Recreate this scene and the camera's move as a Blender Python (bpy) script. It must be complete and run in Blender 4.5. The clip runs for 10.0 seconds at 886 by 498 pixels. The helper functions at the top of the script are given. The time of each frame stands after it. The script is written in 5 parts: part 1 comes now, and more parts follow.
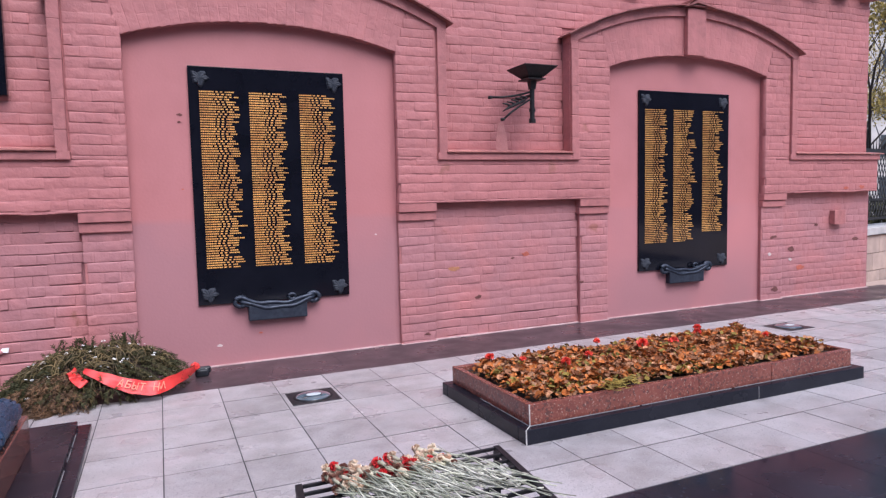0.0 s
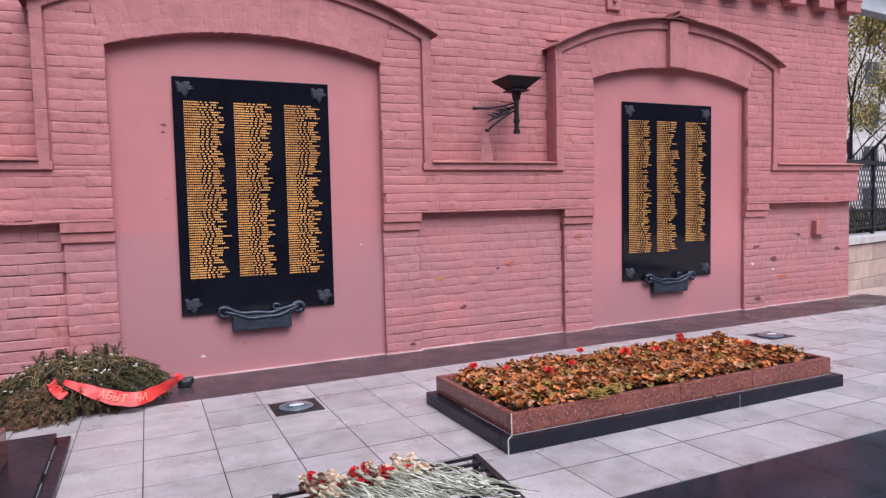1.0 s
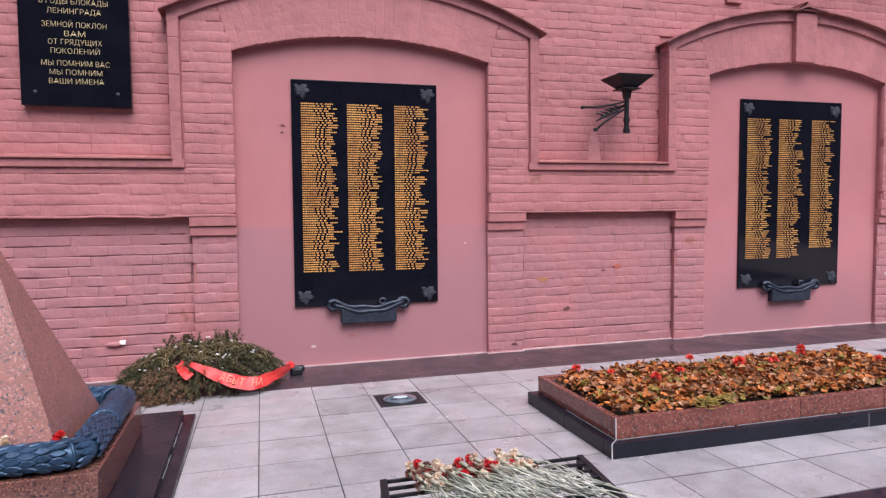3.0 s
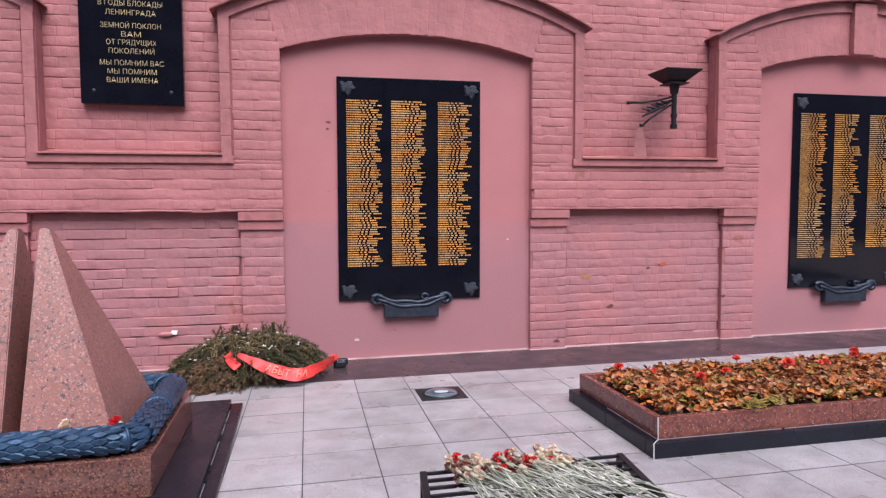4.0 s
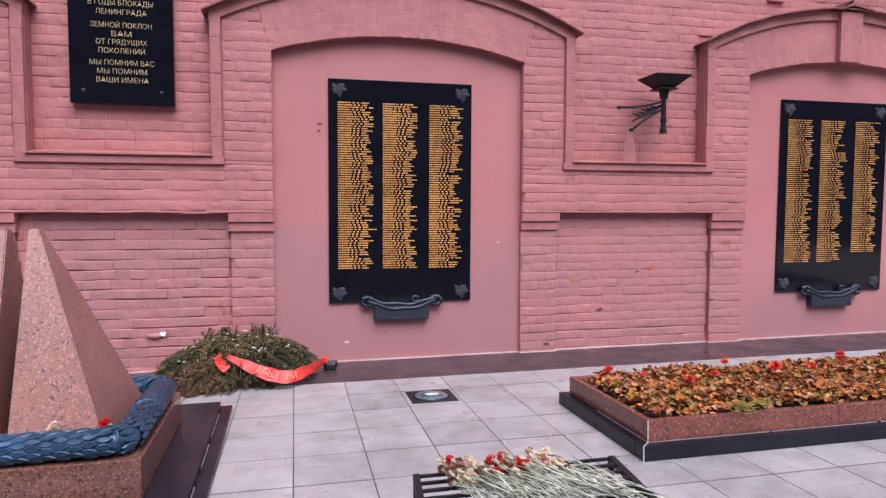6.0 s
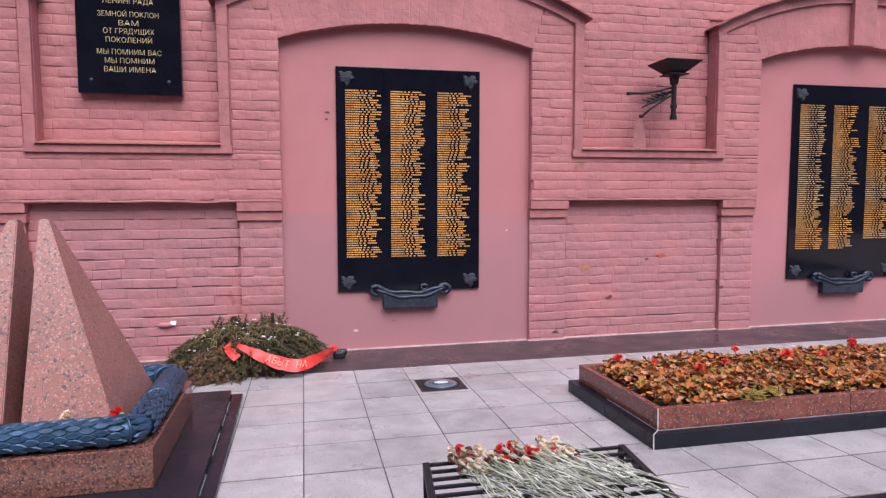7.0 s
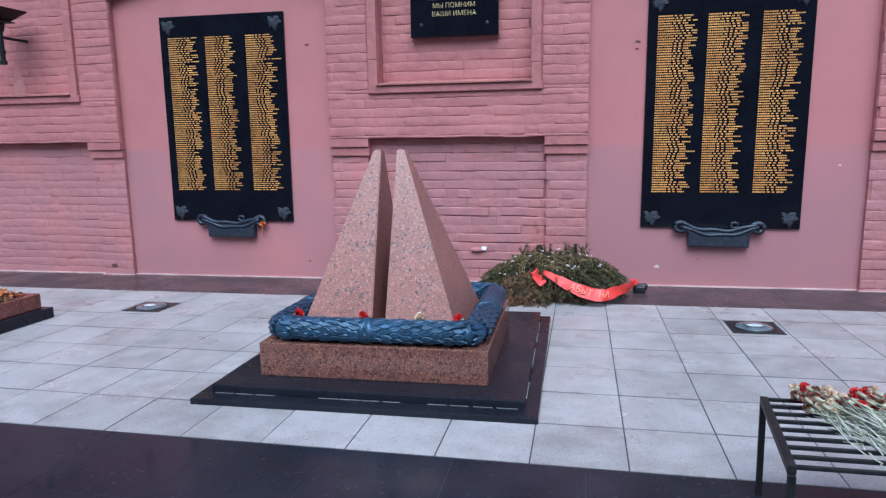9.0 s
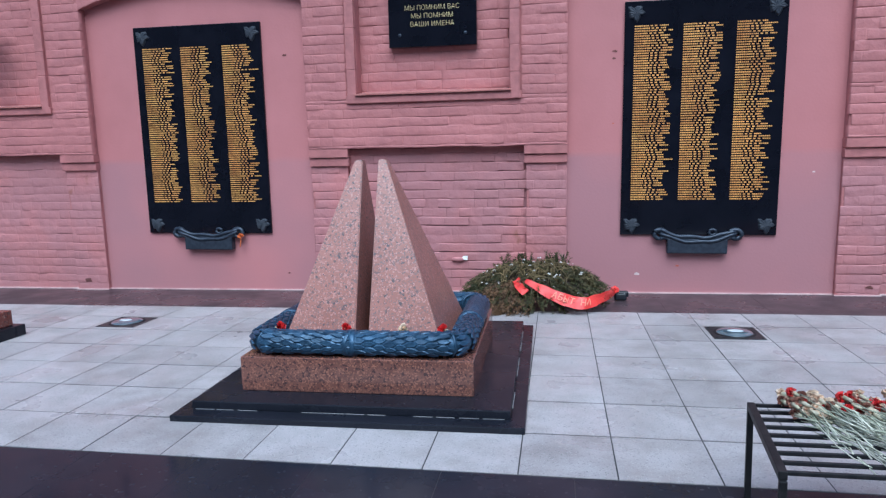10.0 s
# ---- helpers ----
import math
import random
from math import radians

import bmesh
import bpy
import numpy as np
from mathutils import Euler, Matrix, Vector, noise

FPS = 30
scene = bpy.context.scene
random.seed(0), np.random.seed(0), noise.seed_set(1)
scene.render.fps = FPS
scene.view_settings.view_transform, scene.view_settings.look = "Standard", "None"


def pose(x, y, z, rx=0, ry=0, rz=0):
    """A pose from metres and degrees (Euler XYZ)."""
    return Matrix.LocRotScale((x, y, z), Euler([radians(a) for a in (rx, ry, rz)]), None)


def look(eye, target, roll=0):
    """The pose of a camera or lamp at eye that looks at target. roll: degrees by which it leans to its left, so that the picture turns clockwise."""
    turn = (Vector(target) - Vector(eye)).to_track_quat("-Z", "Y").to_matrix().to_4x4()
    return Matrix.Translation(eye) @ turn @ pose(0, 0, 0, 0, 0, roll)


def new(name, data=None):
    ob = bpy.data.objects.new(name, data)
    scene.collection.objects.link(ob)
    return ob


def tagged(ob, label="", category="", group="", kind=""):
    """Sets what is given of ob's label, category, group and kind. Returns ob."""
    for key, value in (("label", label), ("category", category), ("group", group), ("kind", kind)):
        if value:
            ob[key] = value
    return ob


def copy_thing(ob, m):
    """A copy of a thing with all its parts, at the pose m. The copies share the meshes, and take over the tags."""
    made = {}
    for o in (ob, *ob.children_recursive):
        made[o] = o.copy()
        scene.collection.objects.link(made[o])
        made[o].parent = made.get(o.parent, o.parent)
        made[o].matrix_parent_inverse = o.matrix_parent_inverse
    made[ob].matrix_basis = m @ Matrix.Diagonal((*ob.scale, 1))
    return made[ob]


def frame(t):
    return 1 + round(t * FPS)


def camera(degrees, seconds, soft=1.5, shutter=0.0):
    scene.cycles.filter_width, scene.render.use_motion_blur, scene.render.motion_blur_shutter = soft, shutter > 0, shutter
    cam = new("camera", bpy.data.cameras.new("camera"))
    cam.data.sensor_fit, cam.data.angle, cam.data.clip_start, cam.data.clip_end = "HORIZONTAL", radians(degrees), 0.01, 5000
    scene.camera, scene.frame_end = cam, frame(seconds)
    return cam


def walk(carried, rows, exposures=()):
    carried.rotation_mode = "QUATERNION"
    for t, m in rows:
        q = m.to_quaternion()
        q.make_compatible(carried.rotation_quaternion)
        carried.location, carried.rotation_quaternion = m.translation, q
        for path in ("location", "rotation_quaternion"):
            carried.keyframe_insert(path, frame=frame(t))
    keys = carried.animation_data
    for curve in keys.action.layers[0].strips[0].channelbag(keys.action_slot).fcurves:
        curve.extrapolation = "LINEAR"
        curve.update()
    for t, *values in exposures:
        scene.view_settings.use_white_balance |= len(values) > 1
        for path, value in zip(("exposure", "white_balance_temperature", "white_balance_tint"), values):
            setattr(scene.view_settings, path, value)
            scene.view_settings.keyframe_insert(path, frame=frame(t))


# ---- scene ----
cam = camera(67.4, 10.0, soft=1.3)
PATH = [
    (0, (-1.061, -6.798, 1.53), (-0.28, -4.963, 1.375), -1.2),
    (0.5, (-1.043, -6.825, 1.531), (-0.208, -5.011, 1.427), -0.5),
    (1, (-1.026, -6.832, 1.524), (-0.214, -5.008, 1.4), -1.2),
    (1.5, (-1.008, -6.77, 1.494), (-0.295, -4.904, 1.4), -1.5),
    (2, (-1.045, -6.837, 1.504), (-0.412, -4.941, 1.437), -1.5),
    (2.5, (-1.052, -6.86, 1.512), (-0.494, -4.941, 1.449), -1.1),
    (3, (-1.066, -6.85, 1.508), (-0.539, -4.924, 1.391), -0.4),
    (3.2, (-1.031, -6.881, 1.483), (-0.564, -4.941, 1.348), -0.3),
    (4.3, (-1.082, -6.877, 1.518), (-0.683, -4.921, 1.389), -0.1),
    (4.5, (-1.088, -6.873, 1.515), (-0.682, -4.919, 1.383), -0.1),
    (5, (-1.082, -6.907, 1.522), (-0.682, -4.951, 1.416), -0.9),
    (5.5, (-1.068, -6.887, 1.518), (-0.598, -4.947, 1.392), -0.8),
    (5.7, (-1.081, -6.885, 1.515), (-0.631, -4.94, 1.392), -0.1),
    (6.8, (-1.096, -6.875, 1.518), (-0.683, -4.922, 1.386), 0.2),
    (7, (-1.09, -6.869, 1.519), (-0.68, -4.918, 1.36), 0.0),
    (7.2, (-1.098, -6.851, 1.487), (-0.755, -4.888, 1.323), 0.2),
    (7.5, (-1.108, -6.896, 1.516), (-1.075, -4.905, 1.334), -0.2),
    (7.7, (-1.153, -6.865, 1.496), (-1.206, -4.872, 1.331), 0.0),
    (8, (-1.196, -6.931, 1.489), (-1.372, -4.952, 1.257), -0.8),
    (8.2, (-1.251, -6.959, 1.485), (-1.476, -4.989, 1.224), -1.4),
    (8.5, (-1.303, -6.993, 1.477), (-1.691, -5.052, 1.191), -2.3),
    (9, (-1.35, -6.996, 1.476), (-1.753, -5.066, 1.139), -0.7),
    (9.5, (-1.395, -6.972, 1.471), (-1.685, -5.026, 1.115), -0.1),
    (10, (-1.387, -6.977, 1.474), (-1.725, -5.03, 1.165), -1.1),
]
EXPOSURES = [(0, 0.94, 5760, 14), (1.6, 0.93, 5940, 14), (7.4, 0.94, 5960, 14), (8.3, 0.85, 5120, 1), (10, 0.82, 4980, -3)]
walk(cam, [(t, look(eye, target, roll)) for t, eye, target, roll in PATH], EXPOSURES)

# ---- light ----
world = bpy.data.worlds.new("sky")
scene.world = world
world.use_nodes = True
wn = world.node_tree.nodes
sky = wn.new("ShaderNodeTexSky")
sky.sky_type, sky.sun_disc = "NISHITA", False
sky.sun_elevation, sky.sun_rotation = radians(56), radians(174)
sky.air_density, sky.dust_density, sky.ozone_density = 1.0, 4.0, 1.0
wn["Background"].inputs["Strength"].default_value = 0.10
world.node_tree.links.new(sky.outputs[0], wn["Background"].inputs["Color"])

sun = new("sun", bpy.data.lights.new("sun", "SUN"))
sun.data.energy, sun.data.angle, sun.data.color = 1.5, radians(50), (1.0, 0.985, 0.97)
sun.matrix_world = look((0, 0, 0), (-0.05, 0.56, -0.83))

# ---- materials ----


def mat(name, col, rough=0.6, metal=0.0, col2=None, scale=8.0, detail=4.0, bump=0.0, bump_scale=60.0, spots=None, spot_scale=120.0,
        spot_size=0.35, rand=0.0, coat=0.0, rough_var=0.0, low=None, low_z=1.42, chips=None, spec=0.5, lumps=0.0):
    """A procedural surface: two-scale colour, optional crystals, tint per piece, lower coat of paint, worn chips and bump."""
    m = bpy.data.materials.new(name)
    m.use_nodes = True
    nt = m.node_tree
    n, l = nt.nodes, nt.links
    b = n["Principled BSDF"]
    b.inputs["Roughness"].default_value, b.inputs["Metallic"].default_value = rough, metal
    b.inputs["Coat Weight"].default_value, b.inputs["Coat Roughness"].default_value = coat, 0.12
    b.inputs["Specular IOR Level"].default_value = spec
    geo = n.new("ShaderNodeNewGeometry")

    def tex(kind, s, d=None):
        t = n.new(kind)
        t.inputs["Scale"].default_value = s
        if d is not None:
            t.inputs["Detail"].default_value = d
        l.new(geo.outputs["Position"], t.inputs["Vector"])
        return t

    def mix(a, bb, f, blend="MIX"):
        x = n.new("ShaderNodeMix")
        x.data_type, x.blend_type = "RGBA", blend
        for sock, v in ((x.inputs[6], a), (x.inputs[7], bb), (x.inputs[0], f)):
            if isinstance(v, bpy.types.NodeSocket):
                l.new(v, sock)
            else:
                sock.default_value = (*v, 1) if isinstance(v, tuple) else v
        return x.outputs[2]

    def ramp(src, a, c):
        r = n.new("ShaderNodeMapRange")
        r.inputs[1].default_value, r.inputs[2].default_value = a, c
        l.new(src, r.inputs[0])
        return r.outputs[0]

    c = mix(col, col2 or tuple(v * 0.8 for v in col), ramp(tex("ShaderNodeTexNoise", scale, detail).outputs["Fac"], 0.35, 0.65))
    if low:
        sep = n.new("ShaderNodeSeparateXYZ")
        l.new(geo.outputs["Position"], sep.inputs[0])
        wob = n.new("ShaderNodeMath")
        wob.operation = "MULTIPLY_ADD"
        l.new(tex("ShaderNodeTexNoise", 5.0, 3.0).outputs["Fac"], wob.inputs[0])
        wob.inputs[1].default_value = 0.05
        l.new(sep.outputs["Z"], wob.inputs[2])
        c = mix(low, c, ramp(wob.outputs[0], low_z - 0.02, low_z + 0.05))
    c = mix(c, tuple(min(1, v * 1.12) for v in col), ramp(tex("ShaderNodeTexNoise", scale * 0.17, 3.0).outputs["Fac"], 0.45, 0.75))
    if spots:
        for k, (sc, sh) in enumerate(spots):
            v = tex("ShaderNodeTexVoronoi", spot_scale * (1 + 0.6 * k))
            wn2 = tex("ShaderNodeTexNoise", spot_scale * 0.9, 3.0)
            va = n.new("ShaderNodeVectorMath")
            va.operation = "MULTIPLY_ADD"
            va.inputs[1].default_value = (1.1 / spot_scale,) * 3
            l.new(wn2.outputs["Color"], va.inputs[0])
            l.new(geo.outputs["Position"], va.inputs[2])
            l.new(va.outputs[0], v.inputs["Vector"])
            h = n.new("ShaderNodeSeparateColor")
            l.new(v.outputs["Color"], h.inputs[0])
            c = mix(c, sc, ramp(h.outputs[k % 3], 1 - sh, 1 - sh + 0.14))
    if chips:
        c = mix(c, chips, ramp(tex("ShaderNodeTexNoise", 3.1, 6.0).outputs["Fac"], 0.70, 0.74))
    if rand:
        oi = n.new("ShaderNodeObjectInfo")
        g = n.new("ShaderNodeMath")
        g.operation = "ADD"
        l.new(oi.outputs["Random"], g.inputs[0])
        l.new(geo.outputs["Random Per Island"], g.inputs[1])
        f = n.new("ShaderNodeMath")
        f.operation = "FRACT"
        l.new(g.outputs[0], f.inputs[0])
        hs = n.new("ShaderNodeHueSaturation")
        mr = n.new("ShaderNodeMapRange")
        mr.inputs[3].default_value, mr.inputs[4].default_value = 1 - rand, 1 + rand
        l.new(f.outputs[0], mr.inputs[0])
        l.new(mr.outputs[0], hs.inputs["Value"])
        l.new(c, hs.inputs["Color"])
        c = hs.outputs[0]
    l.new(c, b.inputs["Base Color"])
    if rough_var:
        mr = n.new("ShaderNodeMapRange")
        mr.inputs[1].default_value, mr.inputs[2].default_value = 0.35, 0.65
        mr.inputs[3].default_value, mr.inputs[4].default_value = max(0.02, rough - rough_var), rough + rough_var
        l.new(tex("ShaderNodeTexNoise", 2.3, 5.0).outputs["Fac"], mr.inputs[0])
        l.new(mr.outputs[0], b.inputs["Roughness"])
    if bump:
        bp = n.new("ShaderNodeBump")
        bp.inputs["Strength"].default_value, bp.inputs["Distance"].default_value = 1.0, bump
        l.new(tex("ShaderNodeTexNoise", bump_scale, 6.0).outputs["Fac"], bp.inputs["Height"])
        if lumps:
            b2 = n.new("ShaderNodeBump")
            b2.inputs["Distance"].default_value = lumps
            l.new(tex("ShaderNodeTexNoise", 11.0, 3.0).outputs["Fac"], b2.inputs["Height"])
            l.new(bp.outputs[0], b2.inputs["Normal"])
            bp = b2
        l.new(bp.outputs[0], b.inputs["Normal"])
    return m


PINK, PINK2, MAUVE = (0.432, 0.164, 0.161), (0.389, 0.146, 0.147), (0.404, 0.178, 0.187)
M_BRICK = mat("painted_brick", PINK, 0.62, col2=PINK2, scale=9, bump=0.0026, bump_scale=24, lumps=0.013, rand=0.05, low=MAUVE, low_z=1.40, chips=(0.346, 0.133, 0.110))
M_CORE = mat("painted_mortar", (0.398, 0.146, 0.147), 0.75, scale=12, bump=0.004, bump_scale=50, low=(0.346, 0.150, 0.166))
M_PLASTER = mat("painted_plaster", (0.467, 0.181, 0.184), 0.55, col2=(0.441, 0.168, 0.170), scale=3, bump=0.0015, bump_scale=40, low=(0.395, 0.183, 0.198), low_z=1.36)
M_TRIM = mat("painted_trim", (0.424, 0.159, 0.156), 0.6, scale=14, bump=0.004, bump_scale=30, lumps=0.005)
M_TIN = mat("painted_tin_flashing", (0.20, 0.070, 0.065), 0.45, col2=(0.33, 0.122, 0.110), scale=20, bump=0.002, bump_scale=20)
M_SILLTIN = mat("pink_tin_flashing", (0.432, 0.177, 0.156), 0.4, col2=(0.311, 0.115, 0.110), scale=16, bump=0.002, bump_scale=20)
M_FOOT = mat("whitish_mortar_foot", (0.62, 0.47, 0.455), 0.8, col2=(0.48, 0.29, 0.285), scale=10, bump=0.004)
M_TILE = mat("grey_granite_tile", (0.400, 0.364, 0.370), 0.42, col2=(0.305, 0.272, 0.270), scale=6, spots=[((0.19, 0.185, 0.185), 0.13), ((0.56, 0.54, 0.54), 0.10)],
             spot_scale=170, rand=0.10, rough_var=0.2, bump=0.0006, bump_scale=200)
M_JOINT = mat("tile_joint", (0.048, 0.044, 0.047), 0.9, scale=30, bump=0.003)
M_STRIP = mat("dark_brown_granite", (0.060, 0.042, 0.048), 0.34, col2=(0.042, 0.031, 0.036), scale=6, spots=[((0.10, 0.07, 0.075), 0.15)], spot_scale=300, rough_var=0.12, spec=0.26)
M_BLACK = mat("polished_black_granite", (0.010, 0.011, 0.017), 0.27, col2=(0.015, 0.016, 0.024), scale=3, spots=[((0.05, 0.05, 0.06), 0.08)], spot_scale=350, rough_var=0.08, spec=0.20)
M_BORDER = mat("wet_black_granite", (0.013, 0.014, 0.022), 0.22, col2=(0.024, 0.025, 0.036), scale=2.2, spots=[((0.12, 0.12, 0.13), 0.03)], spot_scale=90, rough_var=0.13, spec=0.17)
M_PLAQUE = mat("black_plaque_granite", (0.005, 0.0055, 0.0095), 0.08, col2=(0.008, 0.0085, 0.014), scale=4, rough_var=0.03, spec=0.28)
M_RED = mat("red_granite", (0.325, 0.135, 0.108), 0.34, col2=(0.25, 0.098, 0.076), scale=7, spec=0.6, coat=0.06, spots=[((0.095, 0.070, 0.075), 0.16), ((0.46, 0.23, 0.195), 0.24), ((0.17, 0.118, 0.115), 0.20)],
            spot_scale=72, rough_var=0.06)
M_REDDARK = mat("dark_red_granite", (0.20, 0.060, 0.044), 0.2, col2=(0.155, 0.046, 0.035), scale=18, spots=[((0.10, 0.042, 0.036), 0.22), ((0.26, 0.098, 0.074), 0.2), ((0.72, 0.56, 0.47), 0.05)],
                spot_scale=62, rough_var=0.06)
M_PLINTH = mat("brown_red_granite", (0.172, 0.076, 0.060), 0.18, col2=(0.133, 0.057, 0.045), scale=18, spots=[((0.065, 0.034, 0.033), 0.26), ((0.284, 0.125, 0.086), 0.26), ((0.052, 0.043, 0.045), 0.1)], spot_scale=80, rough_var=0.06)
M_SEAM2 = mat("grey_sealant", (0.31, 0.30, 0.31), 0.6, scale=40)
M_SEAM = mat("pale_silicone_seam", (0.55, 0.52, 0.50), 0.7, scale=40)
M_GOLD = mat("gold_lettering", (0.80, 0.42, 0.115), 0.45, metal=0.0, col2=(0.56, 0.25, 0.065), scale=9, rand=0.22)
M_SIGNGOLD = mat("pale_gold_lettering", (0.90, 0.70, 0.36), 0.45, metal=0.0, scale=30)
M_BRONZE = mat("dark_patinated_bronze", (0.030, 0.037, 0.056), 0.42, metal=0.5, col2=(0.055, 0.066, 0.09), scale=25, bump=0.002, bump_scale=90)
M_LEAFBRONZE = mat("dull_dark_bronze", (0.030, 0.034, 0.046), 0.6, metal=0.2, col2=(0.055, 0.06, 0.075), scale=30, bump=0.002, bump_scale=90, spec=0.3)
M_BLUEBRONZE = mat("blue_patinated_bronze", (0.036, 0.078, 0.140), 0.38, metal=0.4, col2=(0.024, 0.050, 0.092), scale=22, bump=0.0015, bump_scale=120, rand=0.18)
M_IRON = mat("black_painted_iron", (0.009, 0.009, 0.011), 0.5, spec=0.3, col2=(0.022, 0.02, 0.022), scale=30, bump=0.0006, bump_scale=150)
# soil of the beds, also the painted shade inside the fir wreath
M_SOILSHADE = mat("dark_soil", (0.035, 0.022, 0.014), 0.95, scale=20, bump=0.02, bump_scale=30)
M_LEAF = mat("withered_orange_leaf", (0.47, 0.150, 0.036), 0.6, col2=(0.24, 0.070, 0.022), scale=12, rand=0.4, spec=0.2)
M_LEAF2 = mat("yellow_green_leaf", (0.30, 0.21, 0.045), 0.7, col2=(0.12, 0.10, 0.025), scale=9, rand=0.4, spec=0.25)
M_LEAF3 = mat("dry_brown_leaf", (0.20, 0.075, 0.035), 0.7, col2=(0.50, 0.27, 0.145), scale=14, rand=0.5, spec=0.2)
M_REDFLOWER = mat("red_petal", (0.58, 0.018, 0.020), 0.55, col2=(0.33, 0.008, 0.012), scale=60, rand=0.2)
M_CORAL = mat("coral_red_petal", (0.78, 0.085, 0.055), 0.55, col2=(0.58, 0.035, 0.025), scale=60, rand=0.2)
M_WHITEFLOWER = mat("cream_petal", (0.72, 0.60, 0.46), 0.6, col2=(0.60, 0.36, 0.24), scale=60, rand=0.15)
M_WILTED = mat("wilted_dark_petal", (0.12, 0.035, 0.025), 0.8, col2=(0.25, 0.12, 0.08), scale=60, rand=0.3)
M_STEM = mat("grey_green_stem", (0.24, 0.25, 0.175), 0.5, col2=(0.58, 0.56, 0.47), scale=16, rand=0.55)
M_FIR = mat("fir_needles", (0.034, 0.036, 0.016), 0.7, col2=(0.060, 0.056, 0.022), scale=9, rand=0.45, spec=0.25)
M_FIR2 = mat("olive_fir_needles", (0.105, 0.080, 0.032), 0.7, col2=(0.042, 0.038, 0.017), scale=9, rand=0.4, spec=0.25)
M_CALYX = mat("pale_calyx", (0.50, 0.44, 0.33), 0.6, col2=(0.34, 0.33, 0.21), scale=40, rand=0.25)
M_STRAND = mat("olive_strand", (0.19, 0.132, 0.056), 0.6, col2=(0.070, 0.053, 0.022), scale=7, rand=0.45)
M_FIRBROWN = mat("dry_fir_needles", (0.16, 0.085, 0.04), 0.75, col2=(0.10, 0.055, 0.03), scale=8, rand=0.5)
M_RIBBON = mat("red_satin_ribbon", (0.74, 0.05, 0.04), 0.42, col2=(0.60, 0.03, 0.028), scale=6, bump=0.001, bump_scale=30)
M_PALETEXT = mat("pale_ribbon_text", (0.82, 0.28, 0.18), 0.6, scale=40)
M_BOX = mat("black_ribbon_tail", (0.014, 0.016, 0.022), 0.45, scale=20)
M_GLASS = mat("lamp_glass", (0.06, 0.085, 0.11), 0.05, col2=(0.13, 0.17, 0.20), scale=9, coat=1.0)
M_GLASSGLINT = mat("lamp_reflector", (0.60, 0.64, 0.66), 0.25, scale=20)
M_LAMPFRAME = mat("dark_steel_frame", (0.045, 0.045, 0.05), 0.4, metal=0.6, scale=40)
M_ASPHALT = mat("asphalt", (0.055, 0.054, 0.055), 0.85, scale=3, bump=0.006, bump_scale=60)
M_STONE = mat("pink_limestone_block", (0.44, 0.33, 0.28), 0.75, col2=(0.36, 0.27, 0.23), scale=6, rand=0.14, bump=0.003)
M_COPING = mat("pale_coping", (0.5, 0.48, 0.47), 0.6, scale=6, bump=0.002)
M_BUILD = mat("cream_render_facade", (0.62, 0.57, 0.54), 0.8, scale=1.5)
M_PANE = mat("dark_window_pane", (0.05, 0.06, 0.075), 0.1, scale=2)
M_GREYPAINT = mat("grey_painted_steel", (0.50, 0.52, 0.55), 0.4, scale=4)
M_BARK = mat("dark_bark", (0.055, 0.042, 0.035), 0.9, scale=20, bump=0.01, bump_scale=30)
M_AUTUMN = mat("yellow_autumn_leaf", (0.36, 0.25, 0.05), 0.6, col2=(0.20, 0.17, 0.05), scale=2, rand=0.45)
M_SOUTH = mat("dark_plaster_front", (0.14, 0.125, 0.12), 0.8, scale=1.2)
M_PAPER = mat("white_paper", (0.8, 0.78, 0.76), 0.7, scale=20)
M_ORANGE = mat("orange_flower", (0.65, 0.16, 0.04), 0.6, scale=40)

# ---- helpers for building ----


def mesh(name, verts, faces, material, smooth=False):
    me = bpy.data.meshes.new(name)
    me.from_pydata([tuple(v) for v in verts], [], faces)
    me.materials.append(material)
    if smooth:
        me.shade_smooth()
    return me


def from_bm(name, bm, material, smooth=False):
    bmesh.ops.recalc_face_normals(bm, faces=bm.faces)
    me = bpy.data.meshes.new(name)
    bm.to_mesh(me)
    bm.free()
    me.materials.append(material)
    if smooth:
        me.shade_smooth()
    return me


def part(name, data, material, parent, label=""):
    """One mesh object under a thing or under a part."""
    if isinstance(data, bmesh.types.BMesh):
        data = from_bm(name, data, material)
    ob = new(name, data)
    ob.parent = parent
    if label:
        ob["label"] = label
    return ob


def thing(name, m=None, label="", category="", group="", kind=""):
    ob = new(name)
    ob.empty_display_size = 0.1
    if m is not None:
        ob.matrix_world = m
    return tagged(ob, label, category, group, kind)


def box(bm, x0, x1, y0, y1, z0, z1, bevel=0.0):
    vs = [bm.verts.new(p) for p in ((x0, y0, z0), (x1, y0, z0), (x1, y1, z0), (x0, y1, z0), (x0, y0, z1), (x1, y0, z1), (x1, y1, z1), (x0, y1, z1))]
    fs = [bm.faces.new([vs[i] for i in f]) for f in ((3, 2, 1, 0), (4, 5, 6, 7), (0, 1, 5, 4), (1, 2, 6, 5), (2, 3, 7, 6), (3, 0, 4, 7))]
    if bevel:
        es = {e for f in fs for e in f.edges}
        bmesh.ops.bevel(bm, geom=list(es), offset=bevel, segments=2, affect="EDGES", profile=0.5)
    return bm


def boxbm(*a, **k):
    return box(bmesh.new(), *a, **k)


